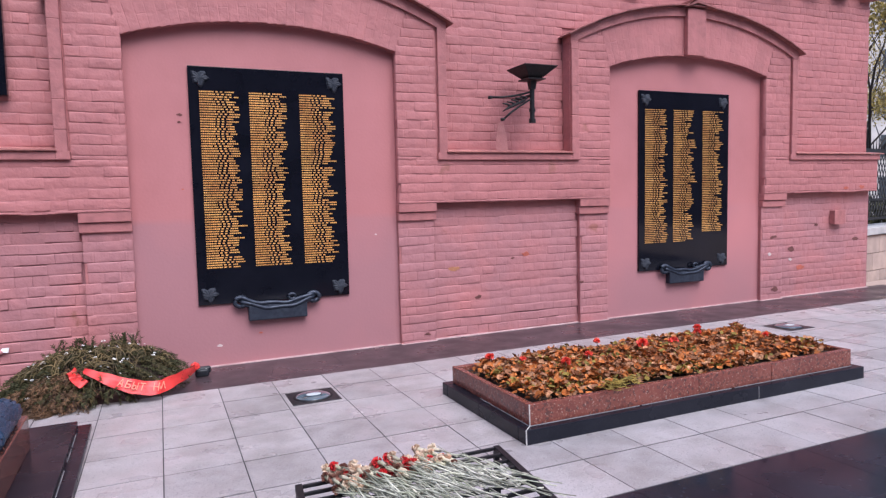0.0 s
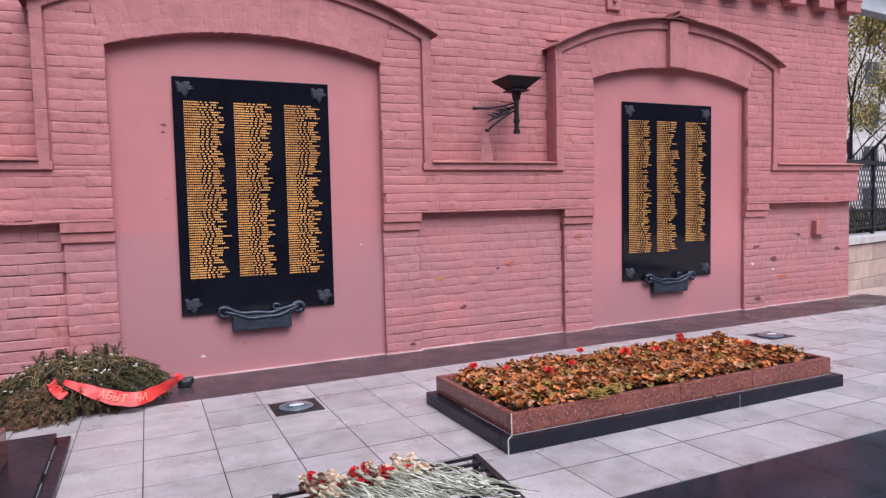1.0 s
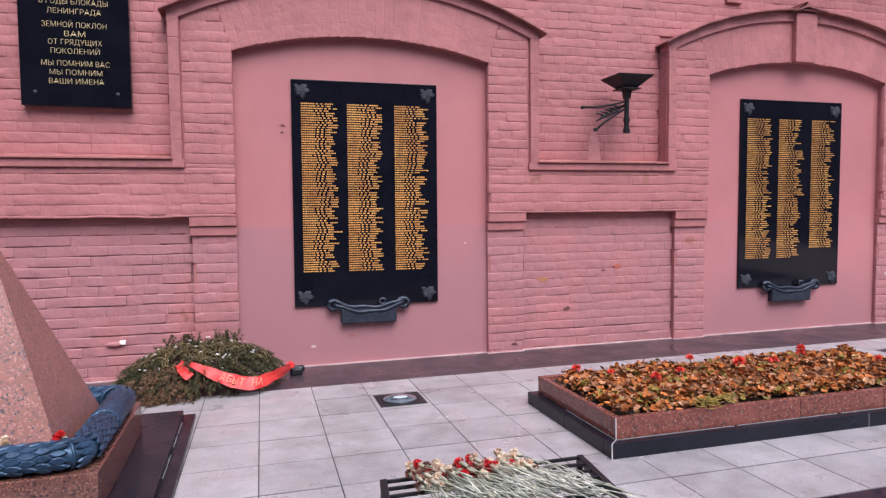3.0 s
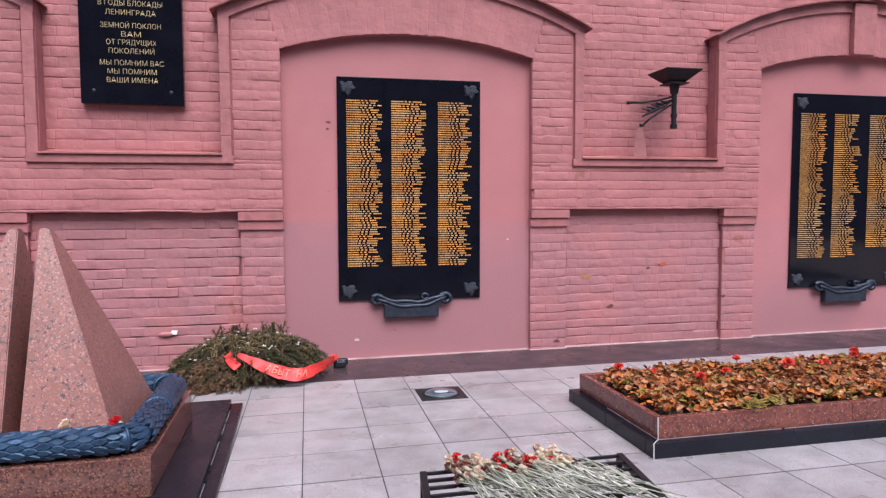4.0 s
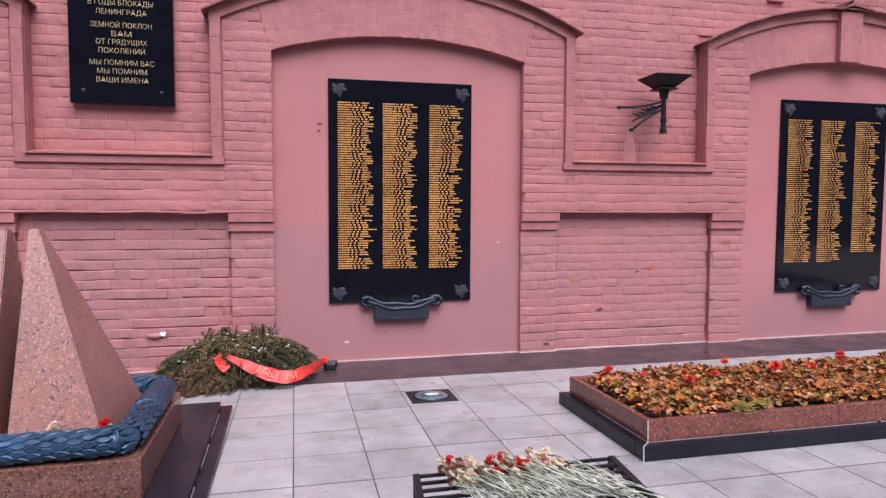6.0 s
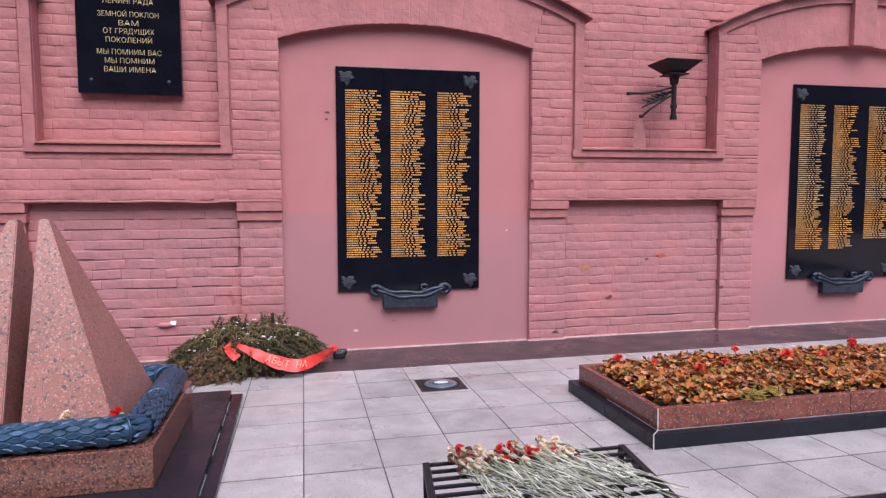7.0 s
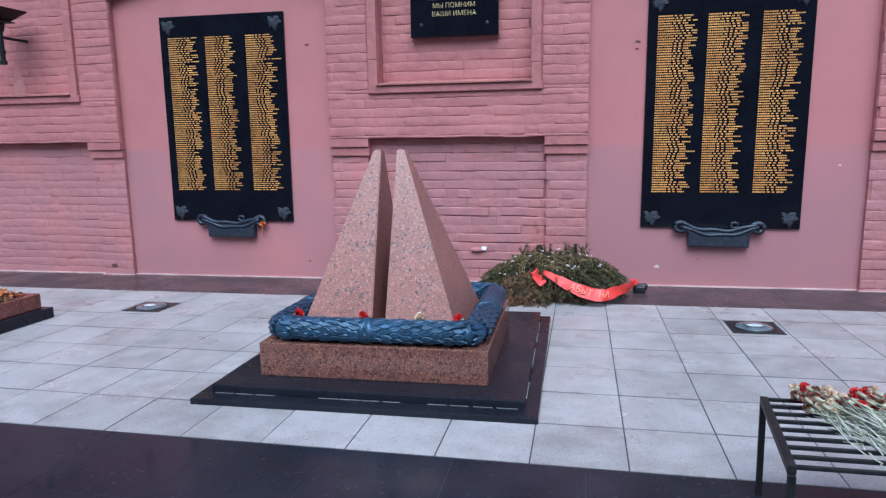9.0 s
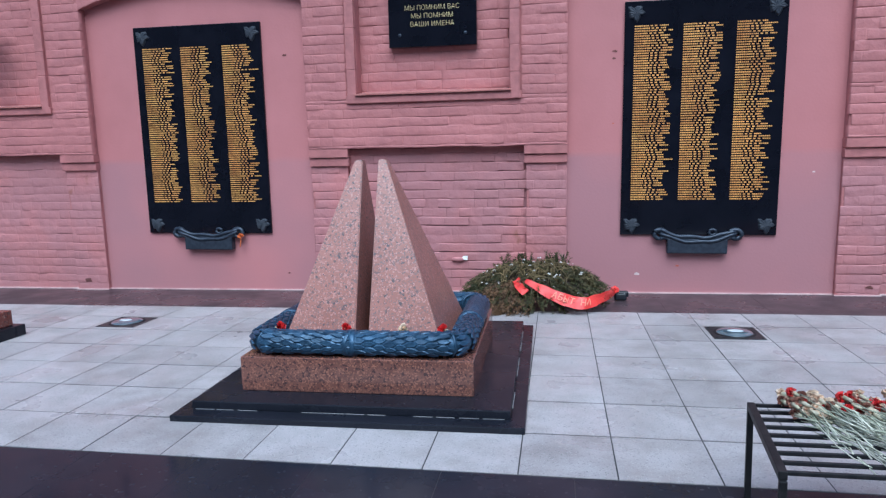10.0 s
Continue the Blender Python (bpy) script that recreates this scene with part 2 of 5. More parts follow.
def prism(outline, y0, y1):
    """A solid from an outline in the xz plane, between two depths."""
    bm = bmesh.new()
    a = [bm.verts.new((x, y0, z)) for x, z in outline]
    b = [bm.verts.new((x, y1, z)) for x, z in outline]
    bm.faces.new(a)
    bm.faces.new(b[::-1])
    for i in range(len(a)):
        j = (i + 1) % len(a)
        bm.faces.new((a[i], b[i], b[j], a[j]))
    bmesh.ops.triangulate(bm, faces=[f for f in bm.faces if len(f.verts) > 4])
    return bm


def arc(cx, half, z_end, rise, steps=24):
    """Points of a segmental arch from left to right."""
    r = (half * half + rise * rise) / (2 * rise)
    zc = z_end + rise - r
    a = math.asin(half / r)
    return [(cx + r * math.sin(-a + 2 * a * i / steps), zc + r * math.cos(-a + 2 * a * i / steps)) for i in range(steps + 1)]


def tube(verts, faces, pts, radius, sides=6, taper=1.0):
    """Adds a tube along points to lists of vertices and faces."""
    base, pts = len(verts), [Vector(p) for p in pts]
    for i, p in enumerate(pts):
        d = (pts[min(i + 1, len(pts) - 1)] - pts[max(i - 1, 0)]).normalized()
        u = d.orthogonal().normalized() if abs(d.z) > 0.9 else d.cross(Vector((0, 0, 1))).normalized()
        v = d.cross(u)
        r = radius * (1 + (taper - 1) * i / max(1, len(pts) - 1))
        for k in range(sides):
            a = 2 * math.pi * k / sides
            verts.append(p + u * (r * math.cos(a)) + v * (r * math.sin(a)))
    for i in range(len(pts) - 1):
        for k in range(sides):
            a, b = base + i * sides + k, base + i * sides + (k + 1) % sides
            faces.append((a, b, b + sides, a + sides))
    faces.append(tuple(base + k for k in range(sides))[::-1])
    faces.append(tuple(base + (len(pts) - 1) * sides + k for k in range(sides)))


# the paved court falls a little towards the wall and to the west
COURT = pose(0, 0, -0.068, -1.146, -0.573, 0)

# ---- the wall ----
rng = random.Random(5)
FACE, BACK, PLASTER = -0.135, 0.02, -0.022
PIERFACE, FIELD = FACE + 0.055, -0.025
BAY, NICHE, PIER, SURR = 5.3, 1.29, 1.74, 1.86
X_END, Z_TOP, COURSE, Z0 = 8.86, 5.4, 0.0953, -0.5126
BAYS = (-10.6, -5.3, 0.0, 5.3)
SPRING, RISE, HOOD, HOODRISE = 3.052, 0.190, 3.38, 0.45

# the courses rise a little towards the east
wall = thing("wall_north", pose(0, 0, 0, 0, -0.18, 0), "pink painted brick memorial wall with arched plastered niches", "wall", kind="structure")
core = bmesh.new()
box(core, -13.5, X_END, 0.040, 0.55, -0.5, Z_TOP)
part("core", core, M_CORE, wall)


def surround(cx):
    out = [(cx - SURR, 1.93), *arc(cx, SURR, HOOD - 0.09, HOODRISE), (cx + SURR, 1.93), (cx + NICHE + 0.003, 1.93), *arc(cx, NICHE + 0.003, SPRING, RISE)[::-1], (cx - NICHE - 0.003, 1.93)]
    part("arch_surround", prism(out, FACE + 0.009, 0.03), M_CORE, wall)


SPANS = [(-13.5, -10.6 - NICHE)] + [(a + NICHE, a + BAY - NICHE) for a in BAYS[:-1]] + [(5.3 + NICHE, 8.9)]
for cx in BAYS:
    surround(cx)
    part("plaster_panel", boxbm(cx - NICHE - 0.02, cx + NICHE + 0.02, PLASTER - 0.006, 0.060, -0.4, SPRING + RISE + 0.05), M_PLASTER, wall, "smooth pink plaster back of the niche, mauve below")
for a, b in SPANS:
    part("band", boxbm(a + 0.003, b - 0.003, FACE + 0.020, 0.03, 1.462, 1.935), M_CORE, wall)
    part("field_backing", boxbm(a, b, FIELD + 0.020, 0.042, -0.4, 1.47), M_CORE, wall)
for cx in BAYS:
    for sgn in (-1, 1):
        a, b = sorted((cx + sgn * (NICHE + 0.003), cx + sgn * (PIER - 0.043)))
        part("pier", boxbm(a, b, PIERFACE + 0.007, 0.03, -0.4, 1.29, bevel=0.006), M_TRIM, wall)
        c, d = sorted((cx + sgn * (NICHE - 0.004), cx + sgn * (PIER - 0.02)))
        part("impost", boxbm(c, d, FACE + 0.006, 0.03, 1.375, 1.466, bevel=0.006), M_TRIM, wall)
        part("impost", boxbm(c, d, FACE + 0.028, 0.03, 1.283, 1.371, bevel=0.006), M_TRIM, wall)
        # upright frame strip of short blocks
        z = 1.93
        while z < HOOD - 0.07:
            h = min(rng.choice((0.26, 0.34, 0.42)), HOOD - 0.04 - z)
            e, f = sorted((cx + sgn * (PIER + 0.014 + rng.uniform(0, 0.003)), cx + sgn * (SURR - 0.008 + rng.uniform(0, 0.004))))
            part("frame_block", boxbm(e, f, FACE - 0.028 - rng.uniform(0, 0.006), FACE + 0.02, z, z + h - 0.001, bevel=0.006), M_TRIM, wall)
            z += h


def hood(cx, keystone):
    """The moulding over an arch and its tin flashing."""
    def sweep(r0, r1, y0, y1, over, material, name, wave=0.0):
        lo, hi = arc(cx, SURR + over, HOOD - over * 0.45 + r0, HOODRISE + over * 0.45, 40), arc(cx, SURR + over, HOOD - over * 0.45 + r1, HOODRISE + over * 0.45, 40)
        verts, faces = [], []
        for (x, z), (x2, z2) in zip(lo, hi):
            w = rng.uniform(-wave, wave)
            verts += [(x, y0 + w, z + w * 0.5), (x2, y0 + w, z2 + w * 0.5), (x2, y1, z2), (x, y1, z)]
        for i in range(len(lo) - 1):
            for k in range(4):
                a, b = 4 * i + k, 4 * i + (k + 1) % 4
                faces.append((a, a + 4, b + 4, b))
        faces += [(0, 1, 2, 3), tuple(4 * (len(lo) - 1) + k for k in (3, 2, 1, 0))]
        part(name, mesh(name, verts, faces, material), material, wall)
    sweep(-0.11, -0.002, FACE - 0.030, 0.03, 0.0, M_TRIM, "hood_moulding")
    sweep(0.0, 0.014, FACE - 0.105, 0.035, 0.06, M_TIN, "hood_flashing", 0.010)
    if keystone:
        part("keystone", boxbm(cx - 0.15, cx + 0.15, FACE - 0.07, FACE, SPRING + RISE - 0.01, HOOD + HOODRISE - 0.02, bevel=0.006), M_TRIM, wall)
        roof = prism([(cx - 0.24, HOOD + HOODRISE - 0.03), (cx - 0.06, HOOD + HOODRISE + 0.065), (cx - 0.05, HOOD + HOODRISE + 0.10), (cx - 0.04, HOOD + HOODRISE + 0.065), (cx + 0.25, HOOD + HOODRISE + 0.01),
                      (cx + 0.25, HOOD + HOODRISE - 0.01), (cx - 0.04, HOOD + HOODRISE + 0.035)], FACE - 0.13, 0.03)
        part("keystone_flashing", roof, M_TIN, wall)


for cx in BAYS:
    hood(cx, cx > 5)

# sills of the upper fields
for a, b in SPANS:
    a, b = (a + PIER - NICHE if a > -13 else a), (b - PIER + NICHE if b < 8 else b + 0.01)
    part("sill", boxbm(a, b, FACE - 0.03, 0.03, 1.928, 2.005, bevel=0.008), M_TRIM, wall)
    fl = bmesh.new()
    box(fl, a + (0.10 if a > -13 else 0), b - (0.10 if b < 8 else -0.05), FACE - 0.055, 0.03, 2.008, 2.022)
    for v in fl.verts:
        if v.co.y > 0:
            v.co.z += 0.03
    part("sill_flashing", fl, M_SILLTIN, wall, "pink painted tin sheet with a bright worn lip")

# cornice with dentils
part("cornice", boxbm(-13.5, X_END + 0.10, -0.13, 0.04, 4.44, 4.60, bevel=0.01), M_TRIM, wall)
part("cornice", boxbm(-13.5, X_END + 0.14, -0.17, 0.04, 4.60, 4.66, bevel=0.006), M_TRIM, wall)
part("cornice", boxbm(-13.5, X_END + 0.08, -0.10, 0.04, 4.66, 5.3, bevel=0.01), M_TRIM, wall)
part("cornice_cap", boxbm(-13.6, X_END + 0.2, -0.25, 0.6, 5.3, 5.46, bevel=0.01), M_TIN, wall)
x = X_END + 0.08 - 0.32
while x > -9:
    part("dentil", boxbm(x, x + 0.32, -0.12, 0.04, 4.285, 4.445, bevel=0.008), M_TRIM, wall)
    x -= 0.6
foot = part("foot", boxbm(-13.5, X_END + 0.02, FIELD - 0.022, 0.03, -0.1, 0.010), M_FOOT, wall, "thin pale mortar line at the foot of the wall")
foot.matrix_basis = pose(0, 0, 0, 0, 0.18, 0) @ COURT
for cx in BAYS:
    for sgn in (-1, 1):
        a, b = sorted((cx + sgn * (NICHE - 0.005), cx + sgn * (PIER - 0.035)))
        foot = part("foot", boxbm(a, b, PIERFACE - 0.016, 0.0, -0.1, 0.007), M_FOOT, wall)
        foot.matrix_basis = pose(0, 0, 0, 0, 0.18, 0) @ COURT
anchor = part("anchor_plate", boxbm(4.32, 4.53, -0.02, 0.03, 3.925, 4.155, bevel=0.006), M_TRIM, wall)
part("bolt", boxbm(4.40, 4.45, -0.06, -0.02, 4.015, 4.065, bevel=0.01), M_TRIM, anchor)


def courses(x0, x1, z0, z1, y, zmin=None, clip=None):
    """Bricks of one brick field: centre, size. Rows keep one level along the whole wall."""
    out = []
    k = math.floor((z0 - Z0) / COURSE)
    while Z0 + k * COURSE < z1:
        za, zb = max(z0, Z0 + k * COURSE), min(z1, Z0 + (k + 1) * COURSE)
        if zb - za > 0.02:
            r = random.Random(k * 31 + 7)
            header = r.random() < 0.42
            lng = 0.132 if header else 0.262
            a0, a1 = (x0, x1) if clip is None else clip((za + zb) / 2)
            x = a0 - r.uniform(0, lng)
            while x < a1:
                l = lng * r.uniform(0.95, 1.05)
                xa, xb = max(x, a0), min(x + l, a1)
                if xb - xa > 0.03:
                    out.append((xa, xb, za, zb, y))
                x += l
        k += 1
    return out


ROWS = 6


def quad_strip(a, b):
    return [(a + q, b + q, b + q + 1, a + q + 1) for q in range(ROWS - 1)]


def brick_mesh(name):
    """A worn painted brick face one metre wide and high, to be scaled, with rounded edges."""
    j = lambda s: rng.uniform(-s, s)
    d, slit = rng.choice((0.001, 0.004, 0.007, 0.011)), rng.choice((0.0, 0.0, 0.0005, 0.002, 0.004))
    lo, hi = rng.uniform(0.03, 0.06), rng.uniform(0.03, 0.055)
    v, f = [], []
    for k, (x, cut) in enumerate(((-0.5, slit), (-0.475, 0.0), (-0.44, 0.0), (-0.2, 0.0), (0.1, 0.0), (0.43, 0.0), (0.47, 0.0), (0.5, slit * 0.8))):
        jy, l2, h2 = cut + j(0.001), lo + j(0.014), hi + j(0.014)
        v += [(x, max(0.001, d + j(0.004)), -0.5), (x, jy + 0.001, -0.5 + l2), (x, jy, -0.4 + l2), (x, jy + j(0.0007), 0.4 - h2), (x, jy + 0.001, 0.5 - h2), (x, max(0.001, d * 0.7 + j(0.004)), 0.5)]
        if k:
            f += quad_strip(ROWS * (k - 1), ROWS * k)
    return mesh(name, v, f, M_BRICK, True)


def joined(bricks, seed):
    """Painted courses: each row is one worn face with soft, partly filled grooves above and below, and a slit between its bricks."""
    r, verts, faces = random.Random(seed), [], []
    prev = None
    for n, (xa, xb, za, zb, y) in enumerate(bricks):
        follows = prev is not None and abs(prev[0] - xa) < 1e-6 and prev[1:] == (za, zb, y)
        dy, dj, fill = r.uniform(-0.0022, 0.0022), r.choice((0.0015, 0.003, 0.006, 0.009, 0.013)), r.uniform(0.1, 1)
        if y == FIELD:
            dj *= 0.65
        lo, hi = r.uniform(0.003, 0.006), r.uniform(0.003, 0.005)
        slit = 0.0 if not follows else r.choice((0.001, 0.003, 0.006, 0.009)) if y > 0 else r.choice((0.0, 0.0, 0.0, 0.0005, 0.002, 0.005))
        m = max(2, int((xb - xa) / 0.06))
        stations = [(xa, slit), (xa + 0.006, 0.0005), (xa + 0.013, 0.0)] + [(xa + (xb - xa) * k / m, 0.0) for k in range(1, m)] + [(xb - 0.012, 0.0), (xb - 0.005, 0.0005)]
        if not follows:
            stations.insert(0, (xa, None))
        if n + 1 == len(bricks) or abs(bricks[n + 1][0] - xb) > 1e-6 or bricks[n + 1][2:] != (za, zb, y):
            stations += [(xb, 0.003), (xb, None)]
        for k, (x, cut) in enumerate(stations):
            b = len(verts)
            edge = min(0.007, (zb - za) * 0.2)
            levels = [za, za + lo, za + lo + edge, zb - hi - edge, zb - hi, zb]
            if cut is None:
                verts += [(x, y + (0.010 if y == PIERFACE else 0.062), z) for z in levels]
            else:
                jl, jh, jy = r.uniform(-0.002, 0.003), r.uniform(-0.003, 0.002), y + dy + r.uniform(-0.0014, 0.0014) + cut
                fill = min(1, max(0.0, fill + r.uniform(-0.38, 0.40)))
                dk = y + 0.0018 + dj * fill ** 1.7 + cut * 0.5
                verts += [(x, dk, za), (x, jy + 0.0012, levels[1] + jl), (x, jy, levels[2] + jl), (x, jy + r.uniform(-0.0008, 0.0008), levels[3] + jh), (x, jy + 0.0012, levels[4] + jh), (x, dk - 0.2 * dj * fill, zb)]
            if k or follows:
                faces += quad_strip(b - ROWS, b)
        prev = (xb, za, zb, y)
    # hand-laid rows wander a little
    verts = [(x, y, z + 0.008 * noise.noise(Vector((x * 2.7, y * 3, z * 6.1))) + 0.003 * noise.noise(Vector((x * 11, y, z * 15)))) for x, y, z in verts]
    return verts, faces


Z_SPLIT = math.ceil((3.42 - Z0) / COURSE) * COURSE + Z0
stuff, single = [], []
for i, (a, b) in enumerate(SPANS):
    fa, fb = (a + SURR - NICHE if a > -13 else a), (b - SURR + NICHE if b < 8 else X_END)
    la, lb = (a + PIER - NICHE - 0.04 if a > -13 else a), (b - PIER + NICHE + 0.04 if b < 8 else X_END)
    near = i in (2, 3)
    (single if near else stuff).extend(courses(la, lb, -0.3, 1.46, FIELD))
    stuff += courses(a, b, 1.466, 1.93, FACE)
    stuff += courses(fa, fb, 2.03, Z_SPLIT, BACK)
stuff += courses(-13.5, X_END, Z_SPLIT, 4.44, BACK)
for cx in BAYS:
    for sgn in (-1, 1):
        c, d = sorted((cx + sgn * NICHE, cx + sgn * (PIER - 0.04)))
        stuff += courses(c, d, -0.3, 1.283, PIERFACE)
        if sgn > 0:
            stuff += courses(0, 0, 1.93, HOOD + 0.08, FACE, clip=lambda z, cx=cx: (cx + NICHE + max(0, z - SPRING) * 0.335, cx + PIER))
        else:
            stuff += courses(0, 0, 1.93, HOOD + 0.08, FACE, clip=lambda z, cx=cx: (cx - PIER, cx - NICHE - max(0, z - SPRING) * 0.335))
verts, faces = joined(stuff, 3)
tagged(part("brickwork", mesh("brickwork", verts, faces, M_BRICK, True), M_BRICK, wall, "pink painted bricks with shadowed joints"), kind="stuff")
verts, faces = [], []
# arch bricks, set on edge round each niche
R_IN = (NICHE ** 2 + RISE ** 2) / (2 * RISE)
ZC = SPRING + RISE - R_IN
for cx in BAYS:
    a_max = math.asin(NICHE / R_IN)
    n = int(2 * a_max * R_IN / 0.085)
    r = random.Random(int(cx * 10))
    for k in range(n):
        a0, a1 = -a_max + 2 * a_max * k / n, -a_max + 2 * a_max * (k + 1) / n
        am = (a0 + a1) / 2
        top = 0.0
        while True:
            px, pz = R_IN + top, 0
            xx, zz = px * math.sin(am), ZC + px * math.cos(am)
            rr = (SURR ** 2 + HOODRISE ** 2) / (2 * HOODRISE)
            if zz > HOOD + HOODRISE - rr + math.sqrt(max(0, rr * rr - xx * xx)) - 0.105 or top > 0.8:
                break
            top += 0.01
        cuts = [0.0, top] if top < 0.30 else [0.0, 0.26 if k % 2 else 0.13, top]
        for c0, c1 in zip(cuts, cuts[1:]):
            dy, b = r.uniform(-0.001, 0.0008), len(verts)
            for inset, yy in ((0.0, FACE + 0.0030), (0.007, FACE + 0.0015 + dy)):
                for ang, rad in ((a0 + inset / 4, R_IN + c0 + inset - (0.012 * r.random() if c0 == 0 else 0)), (a1 - inset / 4, R_IN + c0 + inset), (a1 - inset / 4, R_IN + c1 - inset), (a0 + inset / 4, R_IN + c1 - inset)):
                    verts.append((cx + rad * math.sin(ang), yy + r.uniform(-0.0006, 0.0006), ZC + rad * math.cos(ang)))
            faces += [(b + 4, b + 5, b + 6, b + 7), (b, b + 1, b + 5, b + 4), (b + 1, b + 2, b + 6, b + 5), (b + 2, b + 3, b + 7, b + 6), (b + 3, b, b + 4, b + 7)]
tagged(part("arch_bricks", mesh("arch_bricks", verts, faces, M_BRICK), M_BRICK, wall, "pink painted bricks set on edge over the niches"), kind="stuff")


def chip(x, z, y, rad, material, seed):
    """A patch where the paint has come off."""
    r = random.Random(seed)
    out = []
    for k in range(9):
        a = -2 * math.pi * k / 9
        out.append((x + rad * math.cos(a) * r.uniform(0.5, 1.5), z + rad * 0.55 * math.sin(a) * r.uniform(0.5, 1.3)))
    part("paint_chip", prism(out, y - 0.0045, y + 0.004), material, wall)


M_CHIPRED = mat("bare_red_brick", (0.476, 0.124, 0.083), 0.85, scale=30, bump=0.003)
M_CHIPORANGE = mat("bare_orange_brick", (0.476, 0.212, 0.110), 0.85, scale=30, bump=0.003)
M_CHIPDARK = mat("dark_hollow", (0.16, 0.06, 0.055), 0.9, scale=30, bump=0.004)
M_CHIPWHITE = mat("bare_white_plaster", (0.623, 0.513, 0.497), 0.85, scale=30, bump=0.002)
for k, (x, z, y, rad, m) in enumerate(((1.95, 0.72, FIELD, 0.055, M_CHIPORANGE), (2.88, 0.84, FIELD, 0.05, M_CHIPRED), (2.70, 0.80, FIELD, 0.02, M_CHIPDARK), (3.62, 0.46, PIERFACE, 0.035, M_CHIPDARK), (2.25, 0.38, FIELD, 0.04, M_CHIPDARK),
                                       (-0.83, 2.36, PLASTER - 0.006, 0.022, M_CHIPDARK), (-0.84, 2.29, PLASTER - 0.006, 0.018, M_CHIPDARK), (-0.84, 1.66, PLASTER - 0.006, 0.014, M_CHIPRED), (-0.57, 0.13, PLASTER - 0.006, 0.03, M_CHIPWHITE), (-0.18, 0.22, PLASTER - 0.006, 0.022, M_CHIPRED),
                                       (1.05, 1.15, PLASTER - 0.006, 0.014, M_CHIPWHITE), (-4.27, 2.47, PLASTER - 0.006, 0.024, M_CHIPDARK), (-4.35, 0.10, PLASTER - 0.006, 0.015, M_CHIPDARK), (1.60, 0.03, PIERFACE, 0.035, M_CHIPDARK), (-6.85, 0.0, PIERFACE, 0.05, M_CHIPDARK),
                                       (6.82, 0.86, PIERFACE, 0.05, M_CHIPDARK), (6.75, 0.62, PIERFACE, 0.04, M_CHIPWHITE), (6.86, 0.12, PIERFACE, 0.06, M_CHIPDARK), (7.25, 0.66, FIELD, 0.07, M_CHIPDARK), (7.22, 0.52, FIELD, 0.04, M_CHIPWHITE), (7.42, 0.40, FIELD, 0.07, M_CHIPRED),
                                       (7.75, 1.0, FIELD, 0.04, M_CHIPDARK), (8.6, 0.75, FIELD, 0.05, M_CHIPDARK), (8.2, 1.52, FACE, 0.05, M_CHIPRED), (8.55, 1.53, FACE, 0.05, M_CHIPRED))):
    chip(x, z, y, rad, m, k)
STAIN = 2.61
M_PALEPAINT = mat("pale_patch_of_paint", (0.515, 0.235, 0.220), 0.6, col2=(0.455, 0.185, 0.178), scale=16, bump=0.003, bump_scale=40)
for x in (STAIN, STAIN - 2 * BAY):
    part("paint_patch", prism([(x - 0.045, 2.36), (x + 0.02, 2.37), (x + 0.06, 2.22), (x + 0.08, 2.04), (x - 0.08, 2.035), (x - 0.075, 2.16)], BACK - 0.0035, BACK + 0.004), M_PALEPAINT, wall)

# ---- the ground ----
gv = [(-900, -900, -0.6), (900, -900, -0.6), (900, 900, -0.6), (-900, 900, -0.6)]
ground = tagged(new("ground", mesh("ground", gv, [(0, 1, 2, 3)], M_ASPHALT)), "dark grey asphalt ground round the court", "ground", kind="structure")
court = thing("pavement", COURT, "pale grey stone slab pavement with dark joints, damp in places", "pavement", kind="structure")
part("bed", boxbm(-14, 9.3, -16, 0.03, -0.8, -0.0028), M_JOINT, court)
beyond = thing("pavement_side", COURT, "pinkish paved ground past the end of the wall", "pavement", kind="structure")
part("slab", boxbm(8.92, 16, -0.9, 0.4, -0.5, -0.003, bevel=0.002), M_STONE, beyond)
part("slab", boxbm(9.31, 16, -16, -0.91, -0.5, -0.003, bevel=0.002), M_STONE, beyond)
TX, TY, X_LINE, Y_EDGE = 0.4425, 0.465, -1.11, -4.165

border = thing("border", COURT, "polished black granite paving, wet and reflecting", "pavement", kind="structure")
x = -13.9
while x < 9.2:
    for y0, y1 in ((-4.17, -4.75), (-4.754, -5.35), (-5.354, -5.95), (-5.954, -6.55), (-6.554, -7.15), (-7.154, -7.75), (-7.754, -9.0), (-9.004, -12.0), (-12.004, -15.9)):
        part("slab", boxbm(x, x + 0.597, y1 + 0.0015, y0, -0.05, -0.0006 + rng.uniform(-0.0006, 0.0006)), M_BORDER, border)
    x += 0.6
strip = thing("wall_strip", COURT, "dark brown polished granite strip along the foot of the wall", "pavement", kind="structure")
x = -13.9
while x < 9.2:
    part("slab", boxbm(x, min(x + 0.898, 9.3), -0.912, 0.03, -0.05, -0.0006 + rng.uniform(-0.0006, 0.0006)), M_STRIP, strip)
    x += 0.9


